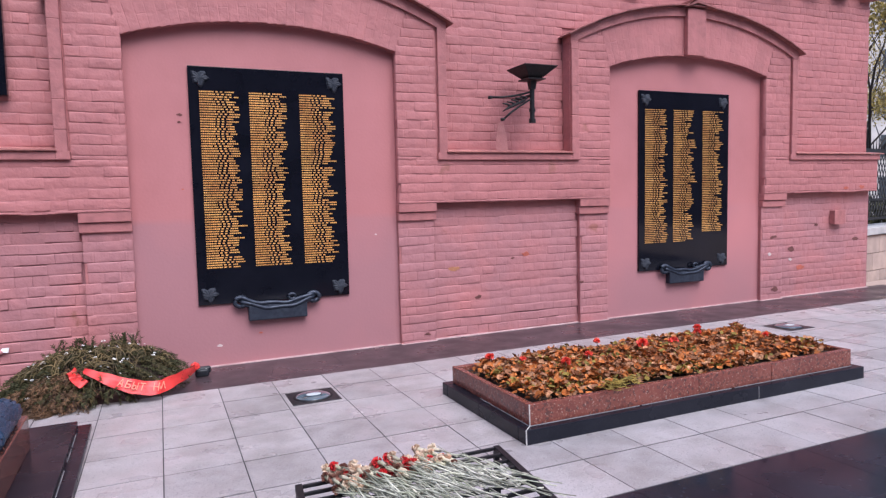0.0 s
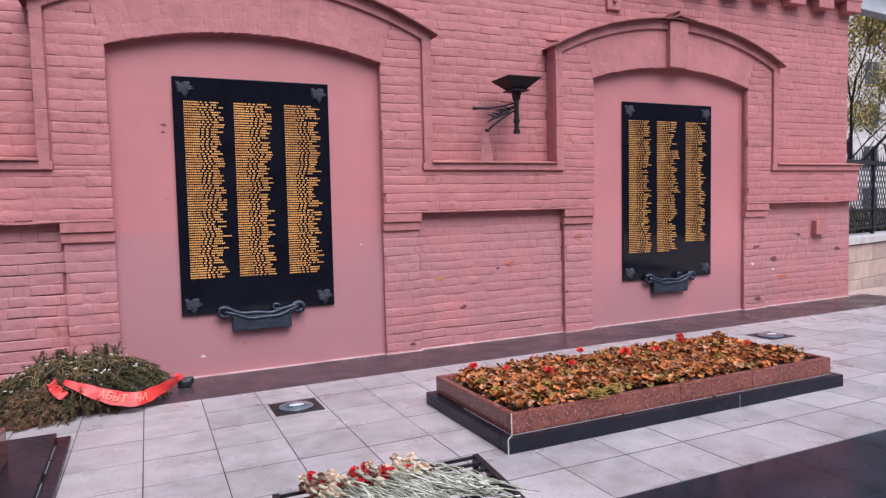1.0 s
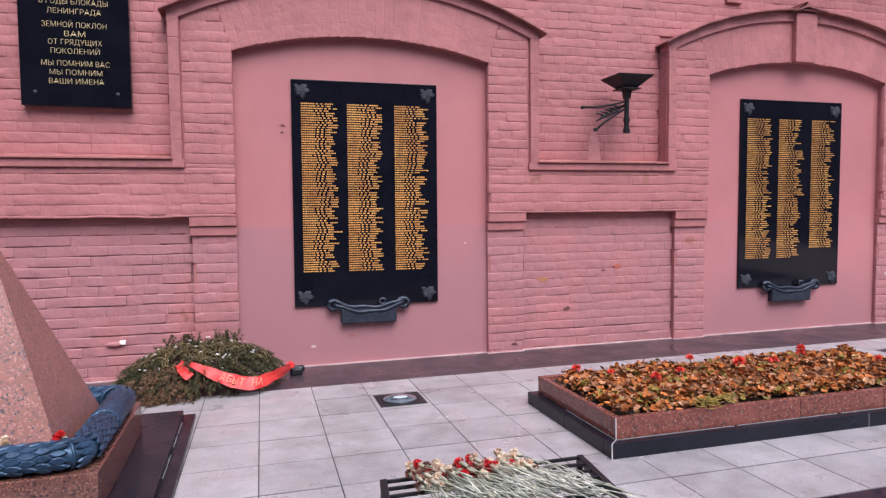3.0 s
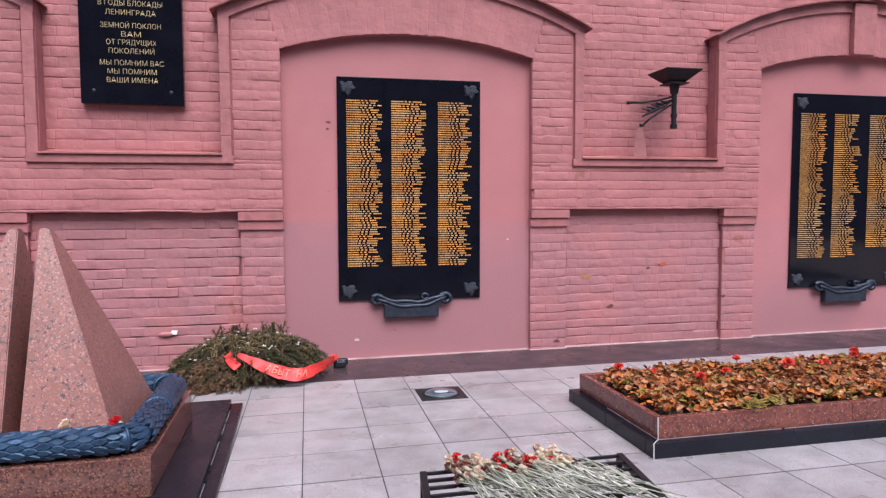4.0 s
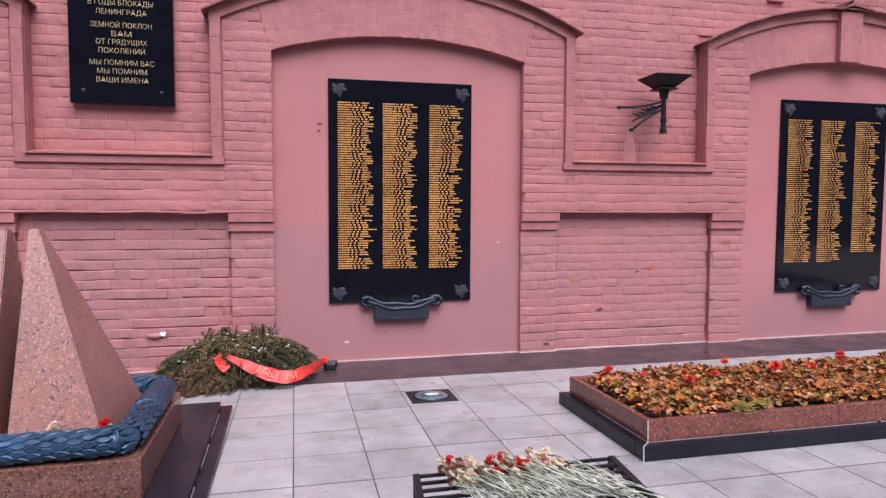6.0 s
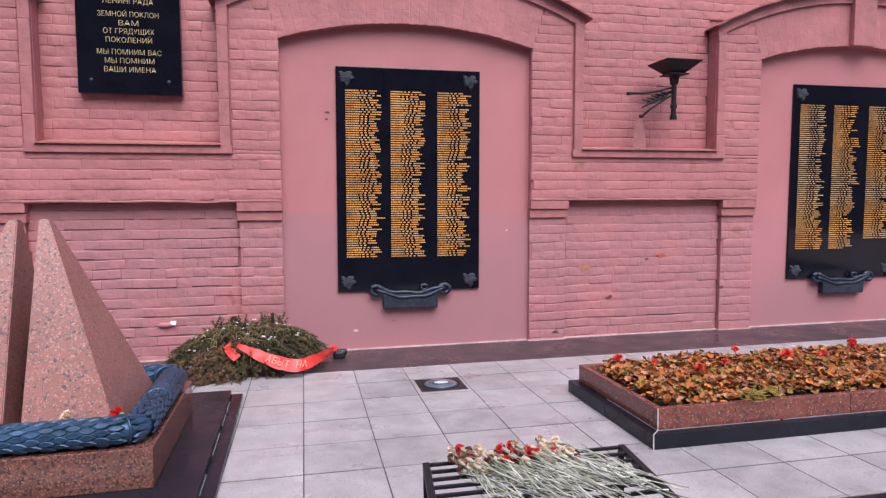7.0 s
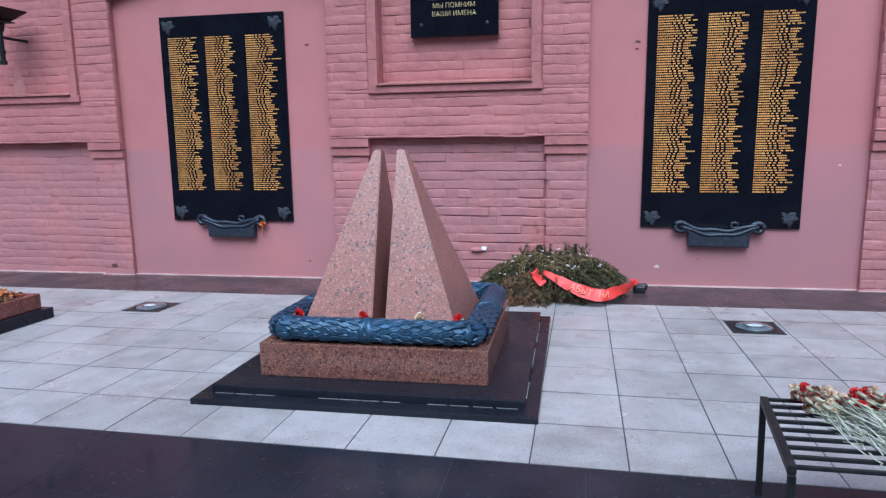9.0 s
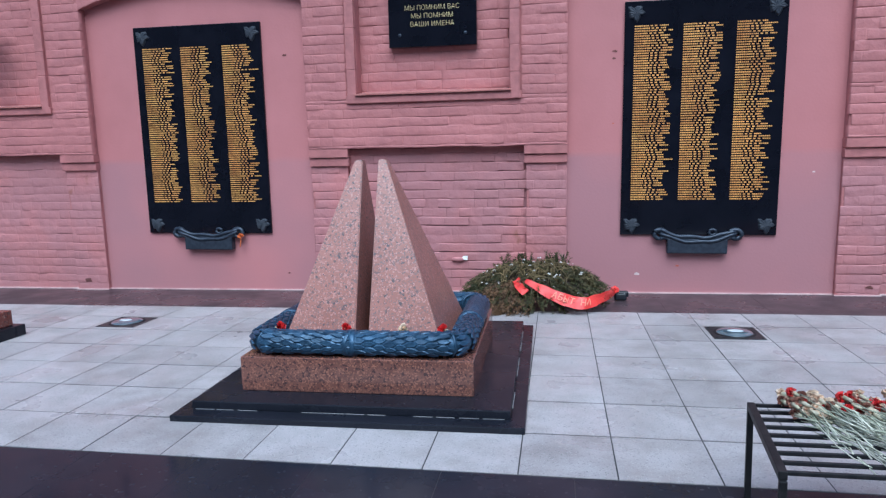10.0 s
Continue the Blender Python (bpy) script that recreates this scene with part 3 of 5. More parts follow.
# ---- things along the wall ----
def plaque(cx, seed, short=None, half=0.0056):
    """A black granite plaque with three columns of gilt names, bronze leaves in its corners and a bronze ribbon below."""
    r = random.Random(seed)
    t = thing("memorial_plaque", pose(cx - 0.008 * (cx + 1.2), -0.055, 0.012) @ Matrix.Diagonal((0.992, 1, 0.992, 1)), "black granite memorial plaque with three columns of gold names", "memorial plaque", "memorial plaques")
    part("slab", boxbm(-0.75, 0.75, 0.0, 0.034, 0.53, 2.822, bevel=0.004), M_PLAQUE, t)
    rows, pitch, top = 73, 0.0235, 2.585
    for c, x0 in enumerate((-0.655, -0.195, 0.295)):
        verts, faces = [], []
        wmax = 0.36
        drift = [0.0]
        for i in range(rows):
            if short is not None and c == 2 and i >= rows - short:
                break
            z = top - i * pitch
            # surname, initials and a word, in uneven lengths
            w1 = 0.115 + r.uniform(-0.012, 0.03) + (0.05 if r.random() < 0.10 else 0)
            drift.append(max(-0.02, min(0.04, drift[-1] + r.uniform(-0.014, 0.014))))
            a = w1 + drift[-1]
            segs = [(0, a), (a + 0.016, a + 0.038), (a + 0.058, a + 0.08)]
            if r.random() > 0.07:
                segs.append((a + 0.102, min(wmax + (0.07 if r.random() < 0.12 else 0), a + 0.165 + r.uniform(-0.02, 0.05) + (0.05 if r.random() < 0.15 else 0))))
            marks = []
            for s0, s1 in segs:
                n = max(1, round((s1 - s0) / 0.0165))
                step = (s1 - s0 + 0.0035) / n
                marks += [(s0 + step * q, s0 + step * (q + 1) - 0.0035) for q in range(n)]
            for s0, s1 in marks:
                b = len(verts)
                x1, x2, h = x0 + s0, x0 + s1, half
                verts += [(x1, -0.0025, z - h), (x2, -0.0025, z - h), (x2, -0.0025, z + h), (x1, -0.0025, z + h), (x1, 0.0, z - h), (x2, 0.0, z - h), (x2, 0.0, z + h), (x1, 0.0, z + h)]
                faces += [(b, b + 1, b + 2, b + 3), (b, b + 4, b + 5, b + 1), (b + 3, b + 2, b + 6, b + 7), (b, b + 3, b + 7, b + 4), (b + 1, b + 5, b + 6, b + 2)]
        part("name_column", mesh("name_column", verts, faces, M_GOLD), M_GOLD, t, "column of small gilt lettering")
    for sx, z in ((-1, 2.71), (1, 2.71), (-1, 0.63), (1, 0.63)):
        part("corner_leaf", oak_leaf(sx, 1 if z > 1 else -1), M_LEAFBRONZE, t, "cast bronze leaf").location = (sx * 0.645, -0.004, z)
    part("ribbon", ribbon_cast(), M_BRONZE, t, "cast bronze ribbon garland with curled ends")
    part("ledge", boxbm(-0.29, 0.29, -0.055, 0.03, 0.345, 0.50, bevel=0.012), M_BRONZE, t, "dark bronze ledge")
    return t


def oak_leaf(sx, sz):
    bm = bmesh.new()
    n = 26
    ring = []
    for i in range(n):
        a = 2 * math.pi * i / n
        rad = 0.070 * (1 + 0.16 * math.cos(5 * a + 0.5) + 0.14 * math.sin(3 * a) + 0.10 * math.cos(8 * a))
        ring.append((rad * math.cos(a) * 1.05, rad * math.sin(a)))
    back = [bm.verts.new((x, 0.004, z)) for x, z in ring]
    mid = [bm.verts.new((x * 0.8, -0.012 - 0.006 * (i % 2), z * 0.8)) for i, (x, z) in enumerate(ring)]
    top = bm.verts.new((0, -0.022, 0))
    for i in range(n):
        j = (i + 1) % n
        bm.faces.new((back[i], back[j], mid[j], mid[i]))
        bm.faces.new((mid[i], mid[j], top))
    bm.faces.new(back[::-1])
    return bm


def ribbon_cast():
    verts, faces = [], []
    for k in range(4):
        pts = []
        for i in range(17):
            u = -0.36 + 0.72 * i / 16
            z = 0.475 + 0.55 * u * u * (1.0 + 0.1 * k) + 0.026 * (k - 1.5) * (1 - abs(u) * 1.6) + 0.008 * math.sin(u * 22 + k)
            pts.append((u, -0.035 - 0.012 * (k % 2), z))
        tube(verts, faces, pts, 0.021, 6)
    for sx in (-1, 1):
        pts = [(sx * (0.36 + 0.058 * math.sin(a) * (1 if a < 5 else 0.7)), -0.035, 0.522 - 0.046 * math.cos(a) + 0.02) for a in (i * 2 * math.pi / 14 for i in range(15))]
        tube(verts, faces, pts, 0.024, 6)
        pts = [(sx * (0.30 + 0.10 * i / 8), -0.03, 0.56 + 0.02 * math.sin(i)) for i in range(9)]
        tube(verts, faces, pts, 0.013, 6)
    pts = [(0.14 + 0.035 * math.cos(a), -0.05, 0.565 + 0.028 * math.sin(a)) for a in (i * 2 * math.pi / 10 for i in range(11))]
    tube(verts, faces, pts, 0.014, 6)
    return mesh("ribbon", verts, faces, M_BRONZE, True)


plaque(0.0, 11)
plaque(5.3, 23, short=5, half=0.0044)
plaque(-5.3, 37, half=0.0049)


def lettering(name, body, size, x, z, y, material, parent, width=None, thin=0.0):
    """Raised lettering in the built-in font, facing south, centred on x."""
    cu = bpy.data.curves.new(name, "FONT")
    cu.body, cu.size, cu.align_x, cu.extrude, cu.offset = body, size, "CENTER", 0.0015, thin
    tmp = bpy.data.objects.new(name, cu)
    scene.collection.objects.link(tmp)
    me = bpy.data.meshes.new_from_object(tmp.evaluated_get(bpy.context.evaluated_depsgraph_get()))
    bpy.data.objects.remove(tmp)
    me.materials.clear()
    me.materials.append(material)
    if width and len(me.vertices):
        xs = [v.co.x for v in me.vertices]
        k = width / max(0.01, max(xs) - min(xs))
        for v in me.vertices:
            v.co.x *= k
    if len(body) == 1:
        ob = part(name, me, material, parent)
        ob.matrix_basis = pose(x, y, z, 90, 0, 0)
        return ob
    # one part for each word
    spans = sorted((min(me.vertices[k].co.x for k in p.vertices), max(me.vertices[k].co.x for k in p.vertices), p.index) for p in me.polygons)
    groups, right = [], -9.0
    for a, b, k in spans:
        if a - right > size * 0.17 or not groups:
            groups.append([])
        groups[-1].append(k)
        right = max(right, b)
    for g in groups:
        used = sorted({k for p in g for k in me.polygons[p].vertices})
        at = {k: i for i, k in enumerate(used)}
        word = mesh("word", [me.vertices[k].co for k in used], [tuple(at[k] for k in me.polygons[p].vertices) for p in g], material)
        part("word", word, material, parent).matrix_basis = pose(x, y, z, 90, 0, 0)
    return None


sign = thing("inscription_board", pose(-2.655, 0, 0), "black granite board with gold inscription on pink brick", "inscription board")
part("slab", boxbm(-0.455, 0.455, -0.065, 0.012, 2.475, 4.0, bevel=0.004), M_PLAQUE, sign)
for z, w, words in ((3.490, 0.40, "ПОГИБШИМ"), (3.385, 0.56, "В ГОДЫ БЛОКАДЫ"), (3.300, 0.44, "ЛЕНИНГРАДА"), (3.180, 0.53, "ЗЕМНОЙ ПОКЛОН"), (3.100, 0.17, "ВАМ"),
                    (3.025, 0.44, "ОТ ГРЯДУЩИХ"), (2.945, 0.40, "ПОКОЛЕНИЙ"), (2.835, 0.56, "МЫ ПОМНИМ ВАС"), (2.755, 0.43, "МЫ ПОМНИМ"), (2.675, 0.45, "ВАШИ ИМЕНА")):
    lettering("text_line", words, 0.068, 0.0, z, -0.067, M_SIGNGOLD, sign, w, -0.0017)
for k in range(10):
    part("word_bar", boxbm(-0.245 + 0.049 * k, -0.212 + 0.049 * k, -0.0675, -0.065, 3.575, 3.618), M_SIGNGOLD, sign)
for sx in (-0.34, 0.34):
    cap = bmesh.new()
    bmesh.ops.create_uvsphere(cap, u_segments=12, v_segments=8, radius=0.018, matrix=pose(sx, -0.065, 2.595) @ Matrix.Diagonal((1, 0.6, 1, 1)))
    part("bolt_cap", cap, M_BRONZE, sign)


def torch(m):
    t = thing("wall_torch", m, "black iron wall torch bowl with a leafy branch, fixed to brick", "wall torch", "wall torches")
    bowl = bmesh.new()
    n = 4
    rings = []
    for rad, z in ((0.287, 0.0), (0.285, -0.010), (0.115, -0.120), (0.155, -0.126), (0.155, -0.138), (0.055, -0.147), (0.04, -0.235)):
        rings.append([bowl.verts.new((rad * math.cos(math.pi * (k / 2 + 0.25)), rad * math.sin(math.pi * (k / 2 + 0.25)), z)) for k in range(n)])
    for a, b in zip(rings, rings[1:]):
        for k in range(n):
            bowl.faces.new((a[k], a[(k + 1) % n], b[(k + 1) % n], b[k]))
    inner = [bowl.verts.new((v.co.x * 0.5, v.co.y * 0.5, -0.09)) for v in rings[0]]
    for k in range(n):
        bowl.faces.new((rings[0][k], inner[k], inner[(k + 1) % n], rings[0][(k + 1) % n]))
    bowl.faces.new(inner)
    bowl.faces.new(rings[-1])
    part("bowl", bowl, M_IRON, t)
    verts, faces = [], []
    tube(verts, faces, [(0, 0, -0.23), (0, 0, -0.46), (0, 0, -0.465), (0, 0, -0.58)], 0.027, 10)
    part("handle", mesh("handle", verts, faces, M_IRON), M_IRON, t)
    verts, faces = [], []
    tube(verts, faces, [(0, 0, -0.445), (0, 0, -0.48)], 0.036, 10)
    part("collar", mesh("collar", verts, faces, M_IRON), M_IRON, t)
    verts, faces = [], []
    tube(verts, faces, [(0, 0, -0.555), (0, 0, -0.60)], 0.038, 10)
    part("knob", mesh("knob", verts, faces, M_IRON), M_IRON, t)
    verts, faces = [], []
    tube(verts, faces, [(0, 0.0, -0.30), (0, 0.37, -0.30)], 0.018, 6)
    part("bracket", mesh("bracket", verts, faces, M_IRON), M_IRON, t)
    for pts in ([(0, 0, -0.26), (-0.2, -0.01, -0.31), (-0.36, -0.01, -0.335), (-0.51, 0, -0.34)], [(0, 0, -0.33), (-0.16, -0.01, -0.42), (-0.28, -0.01, -0.50), (-0.36, 0, -0.57)]):
        verts, faces = [], []
        tube(verts, faces, pts, 0.012, 6)
        tube(verts, faces, [(pts[-1][0] + 0.01, 0, pts[-1][2]), (pts[-1][0] - 0.03, 0, pts[-1][2] - 0.004)], 0.019, 6)
        part("twig", mesh("twig", verts, faces, M_IRON, True), M_IRON, t)
    for k in range(5):
        for sgn in (-1, 1):
            verts, faces = [], []
            c = Vector((-0.08 - 0.052 * k, -0.012, -0.335 - 0.022 * k))
            tube(verts, faces, [c, c + Vector((-0.035, -0.012, 0.022 * sgn - 0.01)), c + Vector((-0.09, -0.006, 0.042 * sgn - 0.022))], 0.017, 5, 0.35)
            part("branch_leaf", mesh("branch_leaf", verts, faces, M_IRON, True), M_IRON, t)
    return t


torch_a = torch(pose(2.785, -0.36, 2.93))
copy_thing(torch_a, pose(2.785 - 2 * BAY, -0.36, 2.93))

# junction box on the last recess
jbox = thing("junction_box", pose(8.13, -0.033, 1.12), "small pink painted junction box on brick", "junction box")
part("body", boxbm(-0.11, 0.11, -0.07, 0.01, -0.10, 0.10, bevel=0.008), M_TRIM, jbox)
part("lid", boxbm(-0.115, 0.115, -0.082, -0.071, -0.105, 0.105, bevel=0.004), M_TRIM, jbox)

# ---- monument ----
MX, MY = -2.549, -2.613
mon = thing("monument", COURT @ pose(MX, MY, 0, 0, 0, 0.9), "split red granite pyramid on black base with bronze laurel wreath", "monument")
part("lower_step", boxbm(-0.991, 0.991, -1.128, 1.027, -0.002, 0.034, bevel=0.005), M_BLACK, mon)
part("upper_step", boxbm(-0.912, 0.912, -1.02, 0.97, 0.034, 0.082, bevel=0.005), M_BLACK, mon)
part("plinth", boxbm(-0.695, 0.695, -0.826, 0.50, 0.082, 0.289, bevel=0.006), M_PLINTH, mon, "brownish red granite plinth")
OY = -0.255


def half_pyramid(s):
    bm = bmesh.new()
    bot = [(s * 0.040, -0.668, 0.285), (s * 0.508, -0.668, 0.285), (s * 0.508, 0.316, 0.285), (s * 0.040, 0.316, 0.285)]
    top = [(s * 0.052, OY - 0.02, 1.427), (s * 0.100, OY - 0.02, 1.427), (s * 0.100, OY + 0.05, 1.427), (s * 0.052, OY + 0.05, 1.427)]
    vs = [bm.verts.new(p) for p in bot + top]
    for f in ((3, 2, 1, 0), (4, 5, 6, 7), (0, 1, 5, 4), (1, 2, 6, 5), (2, 3, 7, 6), (3, 0, 4, 7)):
        bm.faces.new([vs[i] for i in f])
    bmesh.ops.bevel(bm, geom=list(bm.edges), offset=0.006, segments=2, affect="EDGES")
    return bm


for s in (-1, 1):
    part("pyramid_half", half_pyramid(s), M_RED, mon, "polished speckled red granite")
wreath = part("laurel_roll", bmesh.new(), M_BLUEBRONZE, mon, "blue-green patinated bronze laurel roll round the pyramid")
WX, WY0, WY1, WR, WZ = 0.612, -0.748, 0.40, 0.080, 0.362
path = []
cr = 0.09
for cx, cy, a0 in ((WX - cr, WY0 + cr, -90), (WX - cr, WY1 - cr, 0), (-WX + cr, WY1 - cr, 90), (-WX + cr, WY0 + cr, 180)):
    for k in range(5):
        a = radians(a0 + 22.5 * k)
        path.append(Vector((cx + cr * math.cos(a), cy + cr * math.sin(a), WZ)))
dense = []
for p, q in zip(path, path[1:] + path[:1]):
    n = max(1, int((q - p).length / 0.03))
    dense += [p.lerp(q, i / n) for i in range(n)]
verts, faces = [], []
N, S = len(dense), 14
rings = []
for i, p in enumerate(dense):
    d = (dense[(i + 1) % N] - dense[i - 1]).normalized()
    u = Vector((d.y, -d.x, 0))
    for k in range(S):
        a = 2 * math.pi * k / S
        verts.append(p + u * ((WR - 0.012) * math.cos(a)) + Vector((0, 0, 0.9 * (WR - 0.012) * math.sin(a))))
for i in range(N):
    for k in range(S):
        faces.append((i * S + k, i * S + (k + 1) % S, ((i + 1) % N) * S + (k + 1) % S, ((i + 1) % N) * S + k))
wreath.data = mesh("laurel_roll", verts, faces, M_BLUEBRONZE, True)
verts, faces = [], []
r = random.Random(8)
for i in range(0, N, 2):
    p, d = dense[i], (dense[(i + 1) % N] - dense[i - 1]).normalized()
    u = Vector((d.y, -d.x, 0))
    # the leaves run out from the middle of each side
    flow = 1 if (abs(d.x) > abs(d.y) and (p.x > 0) == (d.x > 0)) or (abs(d.x) <= abs(d.y) and (p.y > -0.2) == (d.y > 0)) else -1
    for k in range(13):
        a = 2 * math.pi * (k + 0.5 * (i // 2 % 2) + r.uniform(-0.08, 0.08)) / 13
        if math.sin(a) < -0.75:
            continue
        nrm = u * math.cos(a) + Vector((0, 0, 0.9 * math.sin(a)))
        tan = d.cross(nrm).normalized()
        c, w, ln, f, b = p + nrm * (WR - 0.004), 0.019 * r.uniform(0.85, 1.1), 0.047 * r.uniform(0.9, 1.12), d * flow, len(verts)
        # outline, then a raised inner ring and the rib
        ring = ((-1.0, 0.0), (-0.55, 0.75), (0.0, 1.0), (0.5, 0.72), (1.0, 0.0), (0.5, -0.72), (0.0, -1.0), (-0.55, -0.75))
        verts += [c + f * ln * s + tan * w * q for s, q in ring]
        verts += [c + f * ln * (0.06 + s * 0.72) + tan * w * q * 0.72 + nrm * (0.0065 + 0.003 * s) for s, q in ring]
        verts.append(c + f * ln * 0.1 + nrm * 0.0062)
        for k2 in range(8):
            j = (k2 + 1) % 8
            faces += [(b + k2, b + j, b + 8 + j, b + 8 + k2), (b + 8 + k2, b + 8 + j, b + 16)]
tagged(part("laurel_leaves", mesh("laurel_leaves", verts, faces, M_BLUEBRONZE), M_BLUEBRONZE, wreath), kind="stuff")


def band(c, d, wid):
    """A ribbon band round the laurel roll."""
    d = Vector(d).normalized()
    u = Vector((d.y, -d.x, 0))
    verts, faces = [], []
    for off in (-wid / 2, wid / 2):
        for k in range(16):
            a = 2 * math.pi * k / 16
            for rad in (WR - 0.004, WR + 0.008):
                verts.append(Vector(c) + d * off + u * (rad * math.cos(a)) + Vector((0, 0, 0.9 * rad * math.sin(a))))
    for k in range(16):
        j = (k + 1) % 16
        faces += [(2 * k + 1, 2 * j + 1, 32 + 2 * j + 1, 32 + 2 * k + 1), (2 * k, 2 * j, 2 * j + 1, 2 * k + 1), (32 + 2 * k, 32 + 2 * k + 1, 32 + 2 * j + 1, 32 + 2 * j)]
    return mesh("ribbon_band", verts, faces, M_BLUEBRONZE, True)


for c, d, w in (((-0.03, WY0, WZ), (1, 0.45, 0), 0.05), ((-0.03, WY0, WZ), (1, -0.45, 0), 0.05), ((WX - 0.06, WY0 + 0.02, WZ), (1, 0.6, 0), 0.014), ((-WX + 0.07, WY0 + 0.02, WZ), (1, -0.9, 0), 0.014),
                ((WX, -0.2, WZ), (0.3, 1, 0), 0.03), ((WX, -0.24, WZ), (-0.3, 1, 0), 0.02), ((WX - 0.05, WY1 - 0.05, WZ), (-0.6, 1, 0), 0.02), ((-WX, -0.2, WZ), (0.3, 1, 0), 0.03), ((-WX, -0.24, WZ), (-0.3, 1, 0), 0.02)):
    part("ribbon_band", band(c, d, w), M_BLUEBRONZE, wreath)
# pale sealant lines on the stepped base
for a in (((0.9121, 0.9165), (-1.0, 0.95)), ((-0.89, 0.89), (-1.0210, -1.0202))):
    (x0, x1), (y0, y1) = a
    n = 14
    for k in range(n):
        if rng.random() < 0.75:
            if x1 - x0 < 0.1:
                part("sealant", boxbm(x0, x1, y0 + (y1 - y0) * k / n, y0 + (y1 - y0) * (k + rng.uniform(0.75, 1.0)) / n, 0.033, 0.0370), M_SEAM2, mon)
            else:
                part("sealant", boxbm(x0 + (x1 - x0) * k / n, x0 + (x1 - x0) * (k + rng.uniform(0.75, 1.0)) / n, y0, y1, 0.033, 0.0370), M_SEAM2, mon)

# ---- flower bed ----
BX0, BX1, BY0, BY1 = 0.93, 3.99, -3.36, -2.055
bedm = COURT @ pose((BX0 + BX1) / 2, (BY0 + BY1) / 2, 0)
hx, hy = (BX1 - BX0) / 2, (BY1 - BY0) / 2


def bed(m):
    t = thing("flower_bed", m, "raised bed with red granite rim on a black granite kerb", "flower bed", "flower beds")
    for x0, x1, y0, y1 in ((-hx, 0.4, -hy, -hy + 0.1), (0.402, hx, -hy, -hy + 0.1), (-hx, hx, hy - 0.1, hy), (-hx, -hx + 0.1, -hy + 0.102, 0.0), (-hx, -hx + 0.1, 0.002, hy - 0.102), (hx - 0.1, hx, -hy + 0.102, hy - 0.102)):
        part("kerb", boxbm(x0, x1, y0, y1, -0.002, 0.093, bevel=0.004), M_BLACK, t, "black granite kerb")
    a, b, w = hx - 0.062, hy - 0.062, 0.045
    for x0, x1, y0, y1 in ((-a, -0.1, -b, -b + w), (-0.098, 0.6, -b, -b + w), (0.602, a, -b, -b + w), (-a, a, b - w, b), (-a, -a + w, -b + w + 0.002, b - w - 0.002), (a - w, a, -b + w + 0.002, b - w - 0.002)):
        part("rim", boxbm(x0, x1, y0, y1, 0.094, 0.228, bevel=0.006), M_REDDARK, t, "dark red granite rim")
    part("seam", boxbm(-a - 0.002, -a + 0.004, -b - 0.002, -b + 0.004, 0.094, 0.23), M_SEAM, t, "pale sealant seam")
    part("seam", boxbm(-hx - 0.002, -hx + 0.004, -hy - 0.002, -hy + 0.004, 0.0, 0.094), M_SEAM, t, "pale sealant seam")
    mitre = boxbm(0, 0.085, -0.0025, 0.0025, 0.0925, 0.0955)
    mitre.transform(pose(-hx, -hy, 0, 0, 0, 45))
    part("seam", mitre, M_SEAM, t, "pale sealant seam")
    for x0, x1 in ((-a, -0.62), (-0.60, 0.2), (0.23, a)):
        part("seam", boxbm(x0, x1, -b - 0.004, -b + 0.001, 0.0925, 0.0960), M_SEAM2, t)
    part("seam", boxbm(-a - 0.004, -a + 0.001, -b, 0.1, 0.0925, 0.096), M_SEAM2, t)
    for x in (-hx - 0.0015, 0.4):
        part("seam", boxbm(x, x + 0.003, -hy - 0.0015, -hy + 0.003, 0.002, 0.092), M_SEAM2, t)
    part("soil", boxbm(-a + w, a - w, -b + w, b - w, 0.05, 0.190), M_SOILSHADE, t)
    return t


bed_a = bed(bedm)
bed_b = copy_thing(bed_a, COURT @ pose(-7.48, (BY0 + BY1) / 2, 0))


